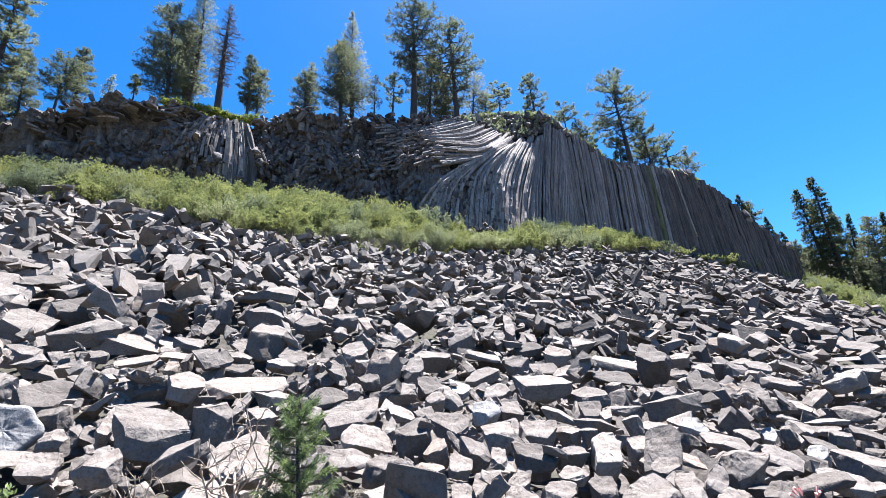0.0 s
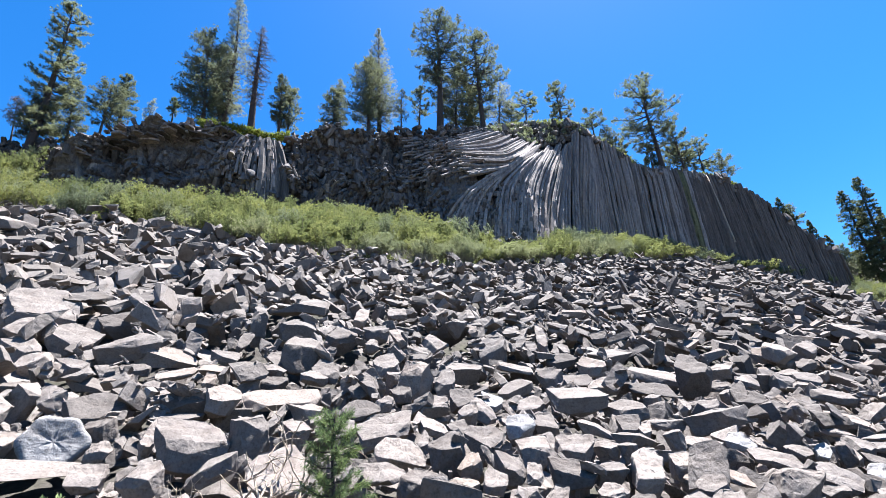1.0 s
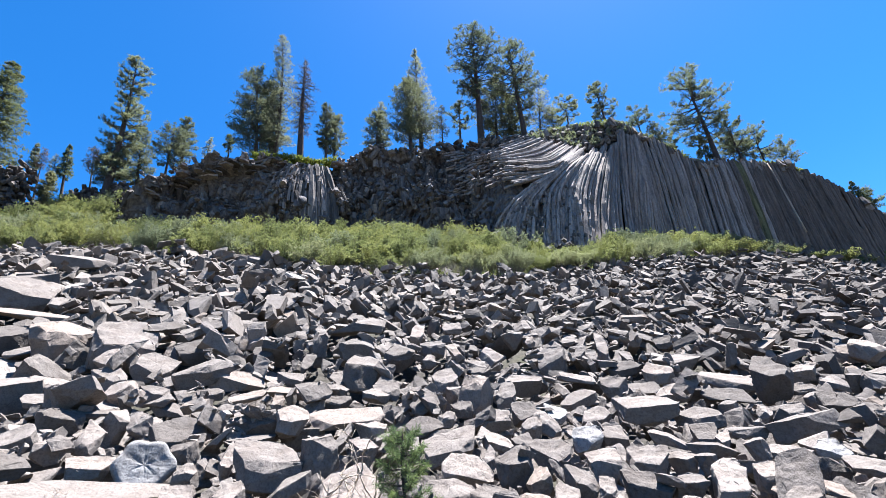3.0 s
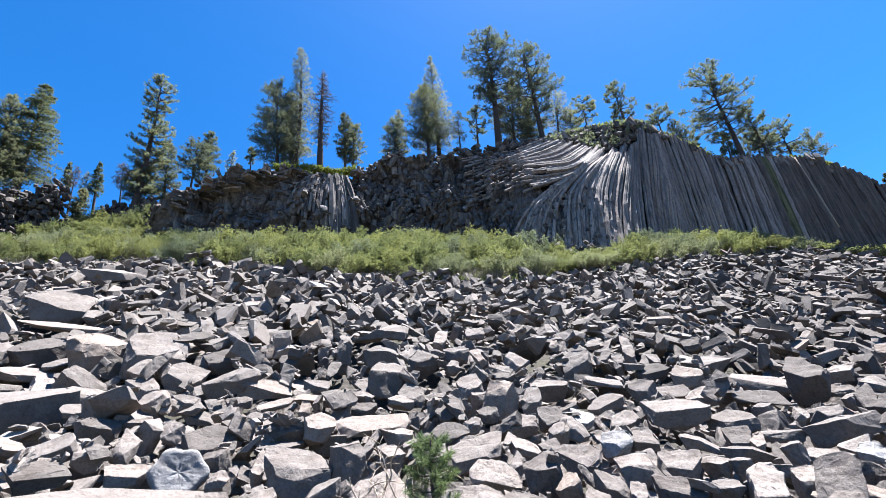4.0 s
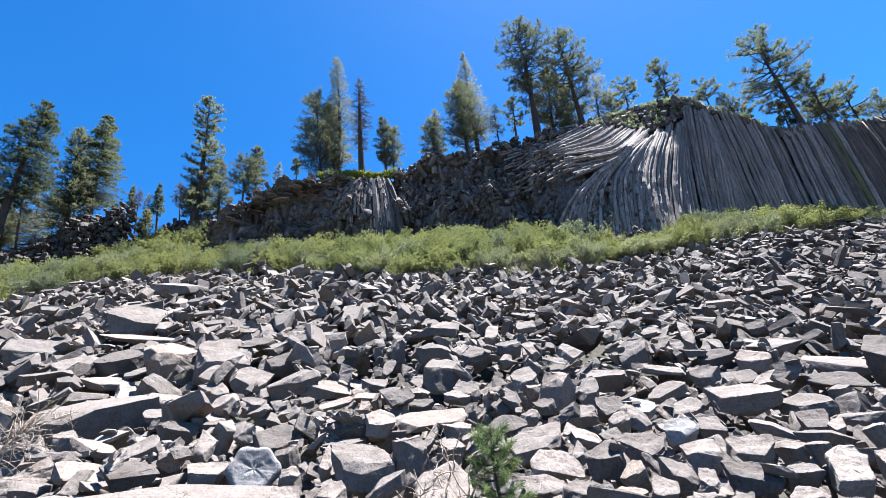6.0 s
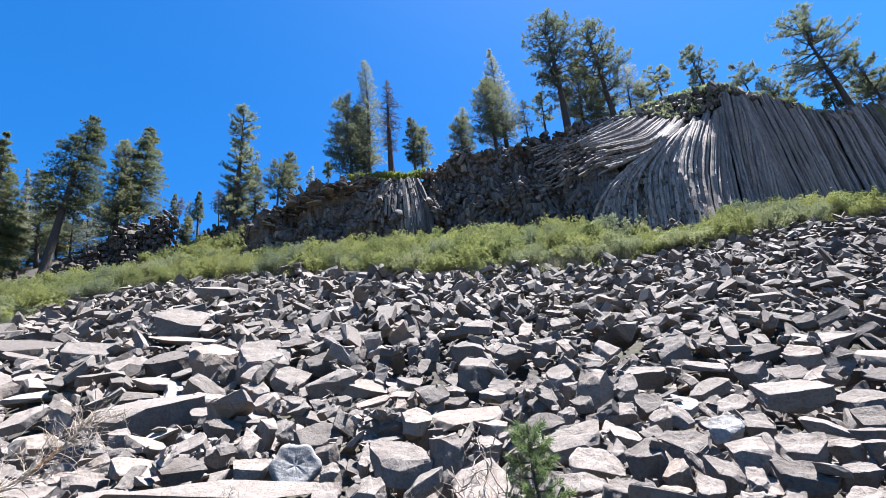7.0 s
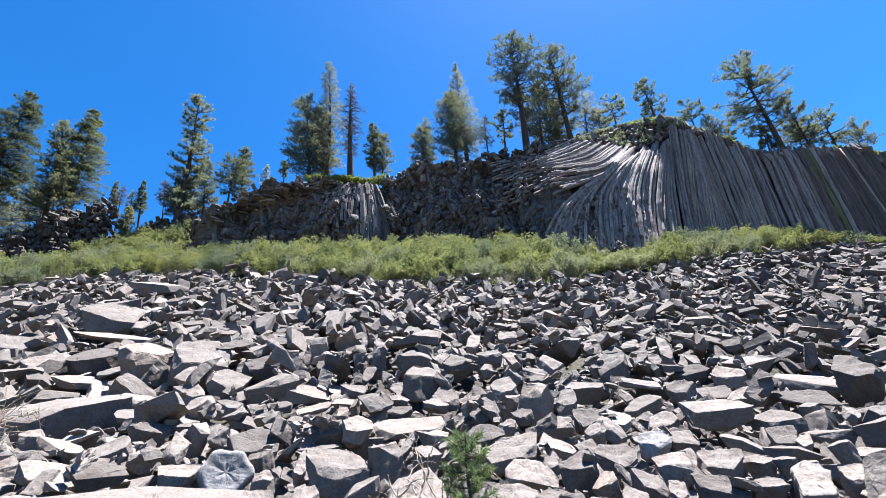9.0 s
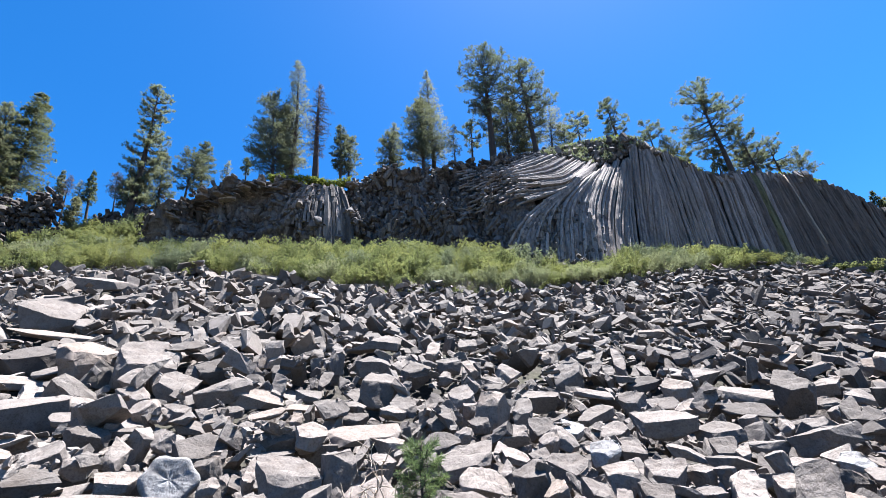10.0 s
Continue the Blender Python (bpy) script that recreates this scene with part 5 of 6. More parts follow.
boulder(-2.46, 14.14, 4.83, 0.61, 0.52, 0.8, 5)
boulder(-3.13, 14.00, 4.91, 0.78, 0.52, 0.3, 0)
boulder(-0.72, 15.14, 5.11, 0.72, 0.72, 0.1, 0)
boulder(-0.26, 15.56, 5.12, 0.46, 0.37, 0.6, 0)
boulder(0.35, 14.09, 4.20, 0.89, 0.81, 0.6, -5)
boulder(1.03, 16.04, 5.10, 0.55, 0.37, 0.8, 10)
boulder(1.21, 14.95, 4.39, 0.42, 0.51, 0.7, 0)
boulder(1.50, 14.43, 4.08, 0.40, 0.64, 0.5, 5)
boulder(2.03, 15.60, 4.79, 0.40, 0.97, 0.7, 0)
boulder(-3.10, 13.27, 4.39, 0.41, 0.41, 0.4, 0)
boulder(-2.35, 13.45, 4.30, 0.65, 0.41, 0.7, 0)
boulder(-1.65, 13.05, 3.97, 0.70, 0.54, 0.6, 20)
boulder(-2.44, 12.01, 3.64, 0.68, 0.65, 0.5, 0)
boulder(-1.53, 10.80, 3.09, 0.95, 0.95, 0.08, 10)
boulder(-3.07, 11.71, 3.58, 0.57, 0.57, 0.8, -20)
boulder(-2.48, 10.20, 2.91, 0.49, 0.67, 0.4, -10)
boulder(-2.08, 11.36, 3.13, 0.47, 0.40, 0.15, 0)
boulder(-0.89, 10.96, 2.94, 0.46, 0.65, 0.5, 0)
boulder(-0.50, 12.05, 3.29, 1.03, 0.76, 0.45, 15)
boulder(0.16, 12.12, 3.14, 0.41, 0.61, 0.3, 30)
boulder(0.40, 12.09, 3.04, 0.40, 0.47, 0.8, -30)
boulder(0.84, 12.92, 3.36, 1.00, 0.50, 0.7, 20)
boulder(0.67, 11.09, 2.73, 0.85, 0.49, 0.8, -10)
boulder(1.68, 12.67, 3.07, 0.68, 0.48, 0.6, 0)
boulder(-0.46, 9.81, 2.48, 0.57, 0.44, 0.7, 5)
boulder(-1.71, 9.84, 2.61, 0.48, 0.40, 0.5, -5)
boulder(-0.94, 8.97, 2.30, 0.55, 0.46, 0.75, 10)
boulder(-1.94, 9.34, 2.44, 0.33, 0.27, 0.5, 0)
boulder(-0.34, 8.59, 2.13, 0.43, 0.46, 0.6, 10)
boulder(-0.04, 8.78, 2.16, 0.58, 0.48, 0.6, 25)
boulder(0.10, 9.57, 2.34, 0.53, 0.42, 0.9, 15, STONE_PALE)
boulder(0.83, 9.54, 2.23, 0.58, 0.38, 0.8, 5)
boulder(0.38, 8.94, 2.12, 0.29, 0.39, 0.85, -30)
boulder(-1.50, 7.30, 1.95, 0.92, 0.57, 0.75, -15)
boulder(-2.21, 8.56, 2.31, 0.70, 0.40, 0.8, -5)
boulder(-0.85, 7.54, 1.88, 0.55, 0.38, 0.6, 20)
boulder(-0.49, 7.82, 1.89, 0.39, 0.30, 0.8, 15)
boulder(0.48, 7.83, 1.81, 0.46, 0.35, 0.75, 0, STONE_PALE)
boulder(0.90, 8.16, 1.87, 0.51, 0.38, 0.85, 10)
boulder(-1.11, 6.24, 1.58, 0.69, 0.40, 0.75, 5)
boulder(-0.89, 6.73, 1.67, 0.22, 0.37, 0.85, 10)
boulder(-0.54, 6.13, 1.53, 0.44, 0.50, 0.4, 0)
boulder(-0.07, 6.99, 1.66, 0.60, 0.37, 0.7, 5)
boulder(-0.26, 5.75, 1.36, 0.36, 0.36, 0.3, -20)
boulder(-0.03, 6.12, 1.43, 0.32, 0.35, 0.7, -40)
boulder(0.19, 5.74, 1.35, 0.50, 0.47, 0.5, 35)
boulder(0.50, 6.36, 1.48, 0.46, 0.46, 0.35, 8)
boulder(-1.23, 5.60, 1.38, 0.59, 0.28, 0.8, -5)
boulder(-0.75, 5.13, 1.26, 0.44, 0.39, 0.5, 10)
boulder(0.01, 5.44, 1.23, 0.31, 0.28, 0.8, 15)
boulder(-0.35, 5.27, 1.22, 0.41, 0.28, 0.8, -15)
boulder(0.45, 5.78, 1.26, 0.26, 0.26, 0.8, 20)
boulder(3.97, 15.08, 3.85, 1.44, 0.56, 0.35, 3)
boulder(3.60, 13.93, 3.40, 0.37, 0.66, 0.6, -35)
boulder(3.05, 13.83, 3.43, 0.81, 0.59, 0.5, 5)
boulder(2.33, 14.32, 3.73, 0.94, 0.39, 0.7, 0)
boulder(4.05, 16.63, 4.72, 0.63, 0.43, 0.6, 0)
boulder(4.54, 13.18, 2.96, 1.47, 0.67, 0.5, 15)
boulder(5.15, 12.37, 2.90, 0.99, 1.05, 0.45, 10)
boulder(6.78, 14.45, 3.03, 0.68, 0.57, 0.4, 5)
boulder(5.68, 12.44, 2.47, 0.58, 0.30, 0.6, 5)
boulder(2.16, 12.71, 2.94, 1.22, 0.34, 0.8, 0)
boulder(1.72, 9.61, 2.27, 1.26, 0.67, 0.35, 8)
boulder(3.35, 12.47, 2.82, 0.39, 0.49, 0.8, 10)
boulder(2.81, 11.82, 2.67, 0.74, 0.43, 0.5, 0)
boulder(3.77, 11.44, 2.47, 1.04, 0.46, 0.8, 10)
boulder(3.20, 9.86, 2.07, 0.34, 0.39, 0.2, 0)
boulder(2.55, 9.47, 2.03, 0.81, 0.38, 0.5, 5)
boulder(3.64, 9.56, 1.94, 0.33, 0.37, 0.3, 20)
boulder(4.14, 10.01, 1.96, 0.68, 0.29, 0.6, 0)
boulder(3.62, 8.25, 1.69, 1.01, 0.55, 0.08, -12)
boulder(2.96, 8.60, 1.72, 0.67, 0.28, 0.35, 8)
boulder(1.63, 7.81, 1.69, 0.63, 0.35, 0.3, 20)
boulder(2.23, 8.27, 1.74, 0.39, 0.33, 0.7, -5)
boulder(2.40, 8.07, 1.65, 0.24, 0.28, 0.8, 10)
boulder(2.04, 7.40, 1.50, 0.65, 0.25, 0.15, 5)
boulder(2.82, 7.25, 1.40, 0.61, 0.27, 0.6, 10)
boulder(2.51, 7.24, 1.45, 0.28, 0.31, 0.1, 0)
boulder(1.05, 6.57, 1.47, 0.53, 0.43, 0.6, 10)
boulder(0.68, 6.88, 1.55, 0.46, 0.36, 0.6, 8)
boulder(1.48, 6.76, 1.41, 0.37, 0.28, 0.3, 5)
boulder(1.72, 6.65, 1.36, 0.26, 0.26, 0.12, 0)
boulder(0.86, 5.82, 1.25, 0.55, 0.32, 0.55, 5)
boulder(1.28, 5.83, 1.21, 0.40, 0.29, 0.3, 8)
boulder(1.64, 5.71, 1.24, 0.46, 0.52, 0.85, 20)
boulder(2.16, 6.03, 1.22, 0.48, 0.39, 0.6, 15)
boulder(2.54, 6.40, 1.23, 0.27, 0.31, 0.6, 15)
boulder(2.19, 5.52, 1.06, 0.35, 0.27, 0.6, 10)
boulder(9.85, 16.76, 3.74, 1.13, 0.99, 0.3, 30)
boulder(9.60, 17.18, 3.78, 0.71, 0.51, 0.6, 0)
boulder(11.21, 17.51, 3.83, 0.97, 0.97, 0.4, 35)
boulder(10.47, 16.66, 3.31, 0.68, 0.45, 0.6, -10)
boulder(8.90, 15.30, 2.90, 0.80, 0.28, 0.7, -3)
boulder(9.91, 16.73, 3.43, 0.59, 0.39, 0.6, 10)
boulder(8.61, 13.77, 2.64, 0.72, 0.56, 0.6, 35)
boulder(5.39, 11.04, 2.24, 0.42, 0.57, 0.85, 10)
boulder(6.69, 12.97, 2.61, 0.68, 0.53, 0.5, 40)
boulder(5.57, 10.75, 2.08, 0.43, 0.43, 0.85, 20)
boulder(7.97, 13.03, 2.38, 0.45, 0.30, 0.3, 10)
boulder(5.48, 9.86, 1.85, 0.56, 0.39, 0.7, 20)
boulder(5.28, 8.70, 1.64, 0.49, 0.54, 0.5, 15)
boulder(7.22, 10.96, 2.00, 0.81, 0.50, 0.45, 25)
boulder(11.45, 16.74, 3.10, 0.43, 0.35, 0.6, 0)
boulder(15.52, 21.11, 4.93, 1.38, 1.01, 0.3, 35)
boulder(16.43, 21.19, 4.68, 1.51, 0.88, 0.3, 30)
boulder(6.60, 9.27, 1.62, 0.63, 0.47, 0.6, -25)
boulder(8.50, 11.47, 2.01, 0.39, 0.52, 0.8, 45)
boulder(8.75, 11.17, 1.97, 0.95, 0.64, 0.35, -15)
boulder(15.19, 19.49, 3.85, 0.80, 0.57, 0.3, 5)
boulder(15.98, 19.18, 3.57, 1.46, 0.67, 0.8, 20)
boulder(17.27, 19.93, 3.71, 0.93, 0.70, 0.5, 5)
boulder(14.90, 17.97, 2.98, 1.77, 0.31, 0.8, 10)
boulder(12.71, 15.13, 2.45, 1.18, 0.35, 0.6, 15)
boulder(10.95, 12.99, 2.11, 0.52, 0.44, 0.2, 5)
boulder(9.03, 10.88, 1.71, 0.65, 0.31, 0.7, 5)
boulder(6.02, 8.97, 1.55, 0.70, 0.35, 0.6, 25)
boulder(5.89, 8.20, 1.29, 0.68, 0.18, 0.6, 8)
boulder(5.32, 8.30, 1.39, 0.46, 0.20, 0.5, 10)
boulder(4.77, 7.13, 1.25, 0.43, 0.39, 0.35, 40)
boulder(5.31, 7.47, 1.19, 0.45, 0.21, 0.5, 10)
boulder(6.45, 8.25, 1.36, 0.69, 0.41, 0.5, 15)
boulder(5.07, 6.85, 1.10, 0.30, 0.26, 0.3, 10)
boulder(5.71, 7.17, 1.12, 0.46, 0.27, 0.5, 20)
boulder(4.28, 7.09, 1.21, 0.23, 0.23, 0.85, 10, STONE_PALE)
boulder(4.47, 6.95, 1.18, 0.19, 0.27, 0.2, 0)
boulder(4.59, 6.97, 1.15, 0.19, 0.23, 0.85, 10)
boulder(4.67, 6.69, 1.08, 0.40, 0.22, 0.7, 35)
boulder(4.15, 7.24, 1.33, 0.28, 0.40, 0.4, 40)
boulder(3.99, 7.08, 1.25, 0.35, 0.27, 0.8, 30)
boulder(3.41, 7.31, 1.38, 0.41, 0.32, 0.75, 10, STONE_PALE)
boulder(3.32, 6.40, 1.20, 0.63, 0.39, 0.8, 30)
boulder(2.79, 5.23, 1.01, 0.53, 0.42, 0.15, 5)
boulder(2.38, 4.93, 0.96, 0.32, 0.37, 0.75, 30)
boulder(3.48, 5.67, 1.04, 0.46, 0.40, 0.85, 35)
boulder(3.34, 5.55, 0.93, 0.27, 0.18, 0.7, -10)
boulder(4.30, 5.59, 0.93, 0.57, 0.33, 0.3, 4)
boulder(4.15, 6.06, 1.00, 0.23, 0.23, 0.7, 0, STONE_PALE)
boulder(3.22, 4.97, 0.86, 0.74, 0.29, 0.9, -12)
boulder(3.56, 4.96, 0.87, 0.47, 0.37, 0.85, 30)
boulder(3.78, 4.95, 0.78, 0.31, 0.21, 0.6, -20)
boulder(2.11, 5.00, 0.95, 0.40, 0.25, 0.85, 5)
boulder(2.49, 4.90, 0.86, 0.31, 0.16, 0.8, 15)
boulder(2.80, 4.99, 0.84, 0.21, 0.13, 0.3, 0)
boulder(2.56, 5.81, 1.08, 0.38, 0.25, 0.8, 25)
boulder(4.14, 7.83, 1.39, 0.44, 0.22, 0.6, 15)
boulder(-26.92, 11.44, 9.32, 4.11, 0.96, 0.55, -2)
boulder(-20.53, 10.91, 7.63, 1.97, 1.16, 0.65, -3)
boulder(-24.37, 10.37, 8.03, 1.47, 0.74, 0.5, 15)
boulder(-22.75, 10.02, 7.37, 1.16, 0.58, 0.6, -5)
boulder(-31.85, 15.94, 13.35, 1.81, 1.08, 0.6, 2)
boulder(-26.77, 14.87, 11.44, 1.27, 1.11, 0.6, 10)
boulder(-19.92, 14.25, 9.66, 2.45, 1.64, 0.5, -5)
boulder(-25.19, 20.92, 14.66, 3.89, 1.1, 0.2, -5)
boulder(-23.96, 13.82, 9.86, 1.15, 0.57, 0.7, -5)
boulder(-18.72, 8.44, 5.39, 2.06, 0.56, 0.7, -10)
boulder(-16.37, 7.29, 4.27, 1.28, 0.96, 0.5, -35)
boulder(-17.55, 7.03, 4.26, 0.65, 0.65, 0.2, 0)
boulder(-14.05, 6.61, 3.29, 0.83, 0.62, 0.5, 0)
boulder(-10.64, 5.93, 2.70, 0.45, 0.79, 0.7, 10)
boulder(-15.22, 6.35, 3.38, 0.77, 0.56, 0.6, 10)
boulder(-16.05, 7.74, 4.22, 0.41, 0.41, 0.8, 0)
boulder(-18.27, 8.95, 5.79, 0.58, 0.87, 0.6, 10)
boulder(-21.96, 8.71, 6.54, 1.47, 0.84, 0.8, 10)
boulder(-20.85, 9.35, 6.49, 1.27, 0.53, 0.7, -10)
boulder(-10.18, 5.31, 2.25, 0.41, 0.26, 0.7, 0)
boulder(-9.52, 5.39, 2.19, 0.55, 0.25, 0.7, 0)
boulder(-11.48, 4.89, 2.40, 0.73, 0.52, 0.8, 0)
boulder(-9.29, 4.39, 1.94, 0.70, 0.35, 0.85, 0)
boulder(-7.91, 4.59, 1.83, 1.00, 0.33, 0.8, 5)
boulder(0.24, 4.67, 1.06, 0.30, 0.35, 0.9, 3)
boulder(0.54, 4.86, 1.07, 0.26, 0.31, 0.85, 5)
boulder(0.86, 4.68, 1.00, 0.35, 0.31, 0.85, 20)
boulder(1.30, 4.86, 0.99, 0.29, 0.26, 0.85, 10)
boulder(1.62, 4.63, 0.95, 0.57, 0.38, 0.9, -8)
boulder(0.52, 4.53, 0.97, 0.31, 0.24, 0.9, 0)
boulder(0.02, 4.63, 1.04, 0.22, 0.25, 0.7, 0)
boulder(2.03, 4.71, 0.93, 0.25, 0.34, 0.9, 0)
boulder(2.38, 4.70, 0.85, 0.30, 0.21, 0.8, 10)
boulder(2.83, 4.73, 0.84, 0.32, 0.27, 0.85, 10)
boulder(1.16, 5.38, 1.07, 0.29, 0.17, 0.7, 0)
boulder(-0.25, 4.57, 1.04, 0.32, 0.23, 0.85, -10)
boulder(-0.68, 4.55, 1.09, 0.39, 0.29, 0.8, 5)



def scatter():
    rng = random.Random(4)

    def one(size_lo, size_hi, sink, avoid, a_lo, a_hi, r_lo, r_hi):
        a = radians(rng.uniform(a_lo, a_hi))
        r = math.sqrt(rng.uniform(r_lo ** 2, r_hi ** 2))
        x, y = r * math.sin(a), r * math.cos(a)
        if r > edge_r(x, y) + rng.uniform(-0.6, 0.9) or r < 2.1:
            return
        i, j = int((x - X0) / CELL), int((y - Y0) / CELL)
        if kept[j, i] or avoid and taken[j, i]:
            return
        m = int(0.33 * size_lo / CELL) + 1
        if avoid and r < 13 and (taken[j - m, i] or taken[j + m, i] or taken[j, i - m] or taken[j, i + m]) and rng.random() < 0.7:
            return
        right = ease((x + UP_Y * 0 - 2) / 14)
        kind = rng.choice(("block", "block", "block", "block", "wedge", "wedge", "slab", "slab", "column") if rng.random() > 0.55 * right else ("column", "column", "slab"))
        s = min(size_lo + (size_hi - size_lo) * rng.random() ** 1.7, 0.22 + 0.075 * r)
        s *= 1 + 0.35 * ease((-4 - x) / 8)
        if kind == "column" and r < 8:
            kind = "block"
        if kind == "column":
            s *= 1.45 + 0.5 * right
        k = rng.randrange(7)
        yaw = rng.uniform(0, 6.283)
        flat = {"block": 0.72, "slab": 0.42, "column": 0.40, "wedge": 0.6}[kind]
        wide = {"block": 0.8, "slab": 0.75, "column": 0.42, "wedge": 0.75}[kind]
        z = settle(x, y, s * 0.5, s * wide * 0.5, s * flat * 0.5, yaw, sink)
        if z is None:
            return
        put(kind, k, x, y, z, yaw, rng.gauss(0, 0.55 if kind in ("block", "wedge") else 0.35), rng.gauss(0, 0.55 if kind in ("block", "wedge") else 0.35), s, s, s)

    for _ in range(1500):
        one(0.55, 1.25, 0.35, True, -84, 60, 2.1, 47)
    for _ in range(24000):
        one(0.29, 0.92, 0.4, True, -84, 60, 2.1, 47)
    for _ in range(17000):
        one(0.18, 0.40, 0.35, True, -80, 55, 2.1, 38)
    for _ in range(7000):
        one(0.35, 1.0, 0.4, True, 17, 42, 44, 66)
    for _ in range(900):
        one(0.35, 0.8, 0.6, False, -84, 60, 9, 47)
    for _ in range(1300):
        one(0.25, 0.5, -0.2, False, -78, 52, 2.1, 13)
    for _ in range(1500):
        one(0.1, 0.3, 0.1, False, -75, 50, 2.1, 15)


scatter()


slope_turn = Vector((0, 0, 1)).rotation_difference(Vector((-0.68 * UP_X, -0.68 * UP_Y, 1))).to_matrix().to_4x4()


def build_talus():
    order = sorted(range(len(boulders)), key=lambda i: math.hypot(boulders[i][2] + 1.0, boulders[i][3]) - 3.0 * (boulders[i][8] > 0.3))
    singles = set(range(stone_count[0])) | set([i for i in order if boulders[i][8] > 0.3 and i >= stone_count[0]][:max(0, 330 - stone_count[0] - len(placed_boulders))])
    V, F, base = [], [], 0
    for i, (kind, k, x, y, z, yaw, tilt, lean, sx, sy, sz) in enumerate(boulders):
        lie = slope_turn if i >= stone_count[0] else Matrix.Identity(4)
        m = Matrix.Translation((x, y, z)) @ lie @ Euler((tilt, lean, yaw)).to_matrix().to_4x4() @ Matrix.Diagonal((sx, sy, sz, 1))
        if i in singles:
            ms = near_models[kind]
            ob = new("boulder", ms[k % len(ms)])
            ob.matrix_basis = m
            tagged(ob, ROCK_LABEL[kind], "boulder", "boulders of the talus")
        else:
            if math.hypot(x, y) < 17:
                me = near_models[kind][k % len(near_models[kind])]
                key = ("n", kind, k % len(near_models[kind]))
                if key not in far_arrays:
                    far_arrays[key] = (np.array([w.co[:] for w in me.vertices]), [tuple(p.vertices) for p in me.polygons])
            else:
                key = (kind, k % 10)
            v, f = far_arrays[key]
            mm = np.array(m)
            V.append(v @ mm[:3, :3].T + mm[:3, 3])
            F.extend([tuple(q + base for q in p) for p in f])
            base += len(v)
    me = mesh_of("talus_stones", np.concatenate(V).tolist(), F, STONE_FAR)
    ob = new("talus_stones", me)
    tagged(ob, "grey heap of broken angular basalt stones", "talus", kind="stuff")


build_talus()


# ---- rock outcrops beyond the end of the cliff ----
def outcrop(label, spots, sizes, seed):
    """A heap of dark broken columns; spots are (x, y, half width, height)."""
    rng = random.Random(seed)
    root = new("rock_outcrop", None)
    tagged(root, label, "rock")
    for x, y, half, high in spots:
        for k in range(int(34 * half * max(high, 1.2) ** 0.8)):
            a = rng.gauss(0, 0.5)
            f = rng.random()
            px, py = x + a * half, y + rng.uniform(-1.2, 1.2)
            z = ground(px, py) - 0.4 + f * high * max(0.15, 1 - min(1, abs(a)) ** 2 * 0.75)
            v, fc = [], []
            ax = (rng.uniform(-0.7, 0.7), rng.uniform(-0.7, 0.3), rng.uniform(0.2, 1)) if rng.random() < 0.6 else (rng.uniform(-1, 1), rng.uniform(-1, 0), 0.15)
            block(rng, (px, py, z), rng.uniform(*sizes), ax, v, fc)
            part("rock", mesh_of("rock", v, fc, OUTCROP), root)


outcrop("dark blocky basalt outcrop among firs beyond the cliff", [(-49.6, 31.0, 2.6, 6.2), (-52.5, 29.3, 3.4, 5.2), (-54.5, 27.6, 2.6, 3.2)], (0.13, 0.33), 3)
outcrop("low dark ledge of broken basalt above the shrubs", [(-55.5, 25.0, 3.0, 2.4), (-53.5, 22.5, 3.0, 1.9)], (0.14, 0.34), 4)
outcrop("dark broken rocks at the end of the cliff", [(-45.5, 36.0, 2.6, 2.6), (-42.0, 36.5, 2.2, 3.2), (-38.5, 35.5, 2.0, 3.6)], (0.13, 0.32), 6)


# ---- a column end that lies face out, cracked from its centre ----
def column_drum(x, y, z, wide, high):
    rng = random.Random(8)
    segs, rings = 48, 9
    rim = [1 + 0.07 * math.cos(6 * 6.283 * k / segs + 0.4) + 0.03 * math.cos(3 * 6.283 * k / segs) for k in range(segs)]
    cracks = [1.62, 0.3, 3.6, 4.75, 5.5, 2.5]
    verts, faces = [(0, 0.03, 0)], []
    for j in range(1, rings + 1):
        f = j / rings
        for k in range(segs):
            a = 6.283 * k / segs
            r = f * rim[k]
            near = min(abs((a - c + math.pi) % 6.283 - math.pi) for c in cracks)
            groove = 0.010 * max(0, 1 - near * f / 0.06) * (1.2 - f)
            px, pz = math.cos(a) * r * wide / 2, math.sin(a) * r * high / 2
            dip = 0.03 * (1 - f * f) + groove + 0.012 * noise.noise((px * 9, pz * 9, 3)) + (0.03 if j == rings else 0)
            verts.append((px, dip, pz))
    for f2, d in ((1.02, 0.10), (1.0, 0.3), (0.9, 0.5), (0.5, 0.56)):
        for k in range(segs):
            a = 6.283 * k / segs
            w = f2 * rim[k] * (1 + 0.03 * noise.noise((math.cos(a) * 3, d * 5, math.sin(a) * 3)))
            verts.append((math.cos(a) * w * wide / 2, d, math.sin(a) * w * high / 2))
    for k in range(segs):
        faces.append((0, 1 + (k + 1) % segs, 1 + k))
    total = rings + 4
    for j in range(total - 1):
        for k in range(segs):
            a, b2 = 1 + j * segs + k, 1 + j * segs + (k + 1) % segs
            faces.append((a, b2, b2 + segs, a + segs))
    faces.append(tuple(1 + (total - 1) * segs + k for k in range(segs)))
    ob = new("boulder", mesh_of("boulder", verts, faces, STONE_PALE, True))
    away = Vector((x, y, 0)).normalized()
    ob.matrix_basis = Matrix.Translation((x, y, z + 0.02)) @ Matrix.Rotation(-math.atan2(x, y), 4, "Z") @ Matrix.Rotation(radians(-14), 4, "X")
    tagged(ob, "pale rounded end of a basalt column cracked from its centre", "boulder", "boulders of the talus")


for d in drums:
    column_drum(*d)


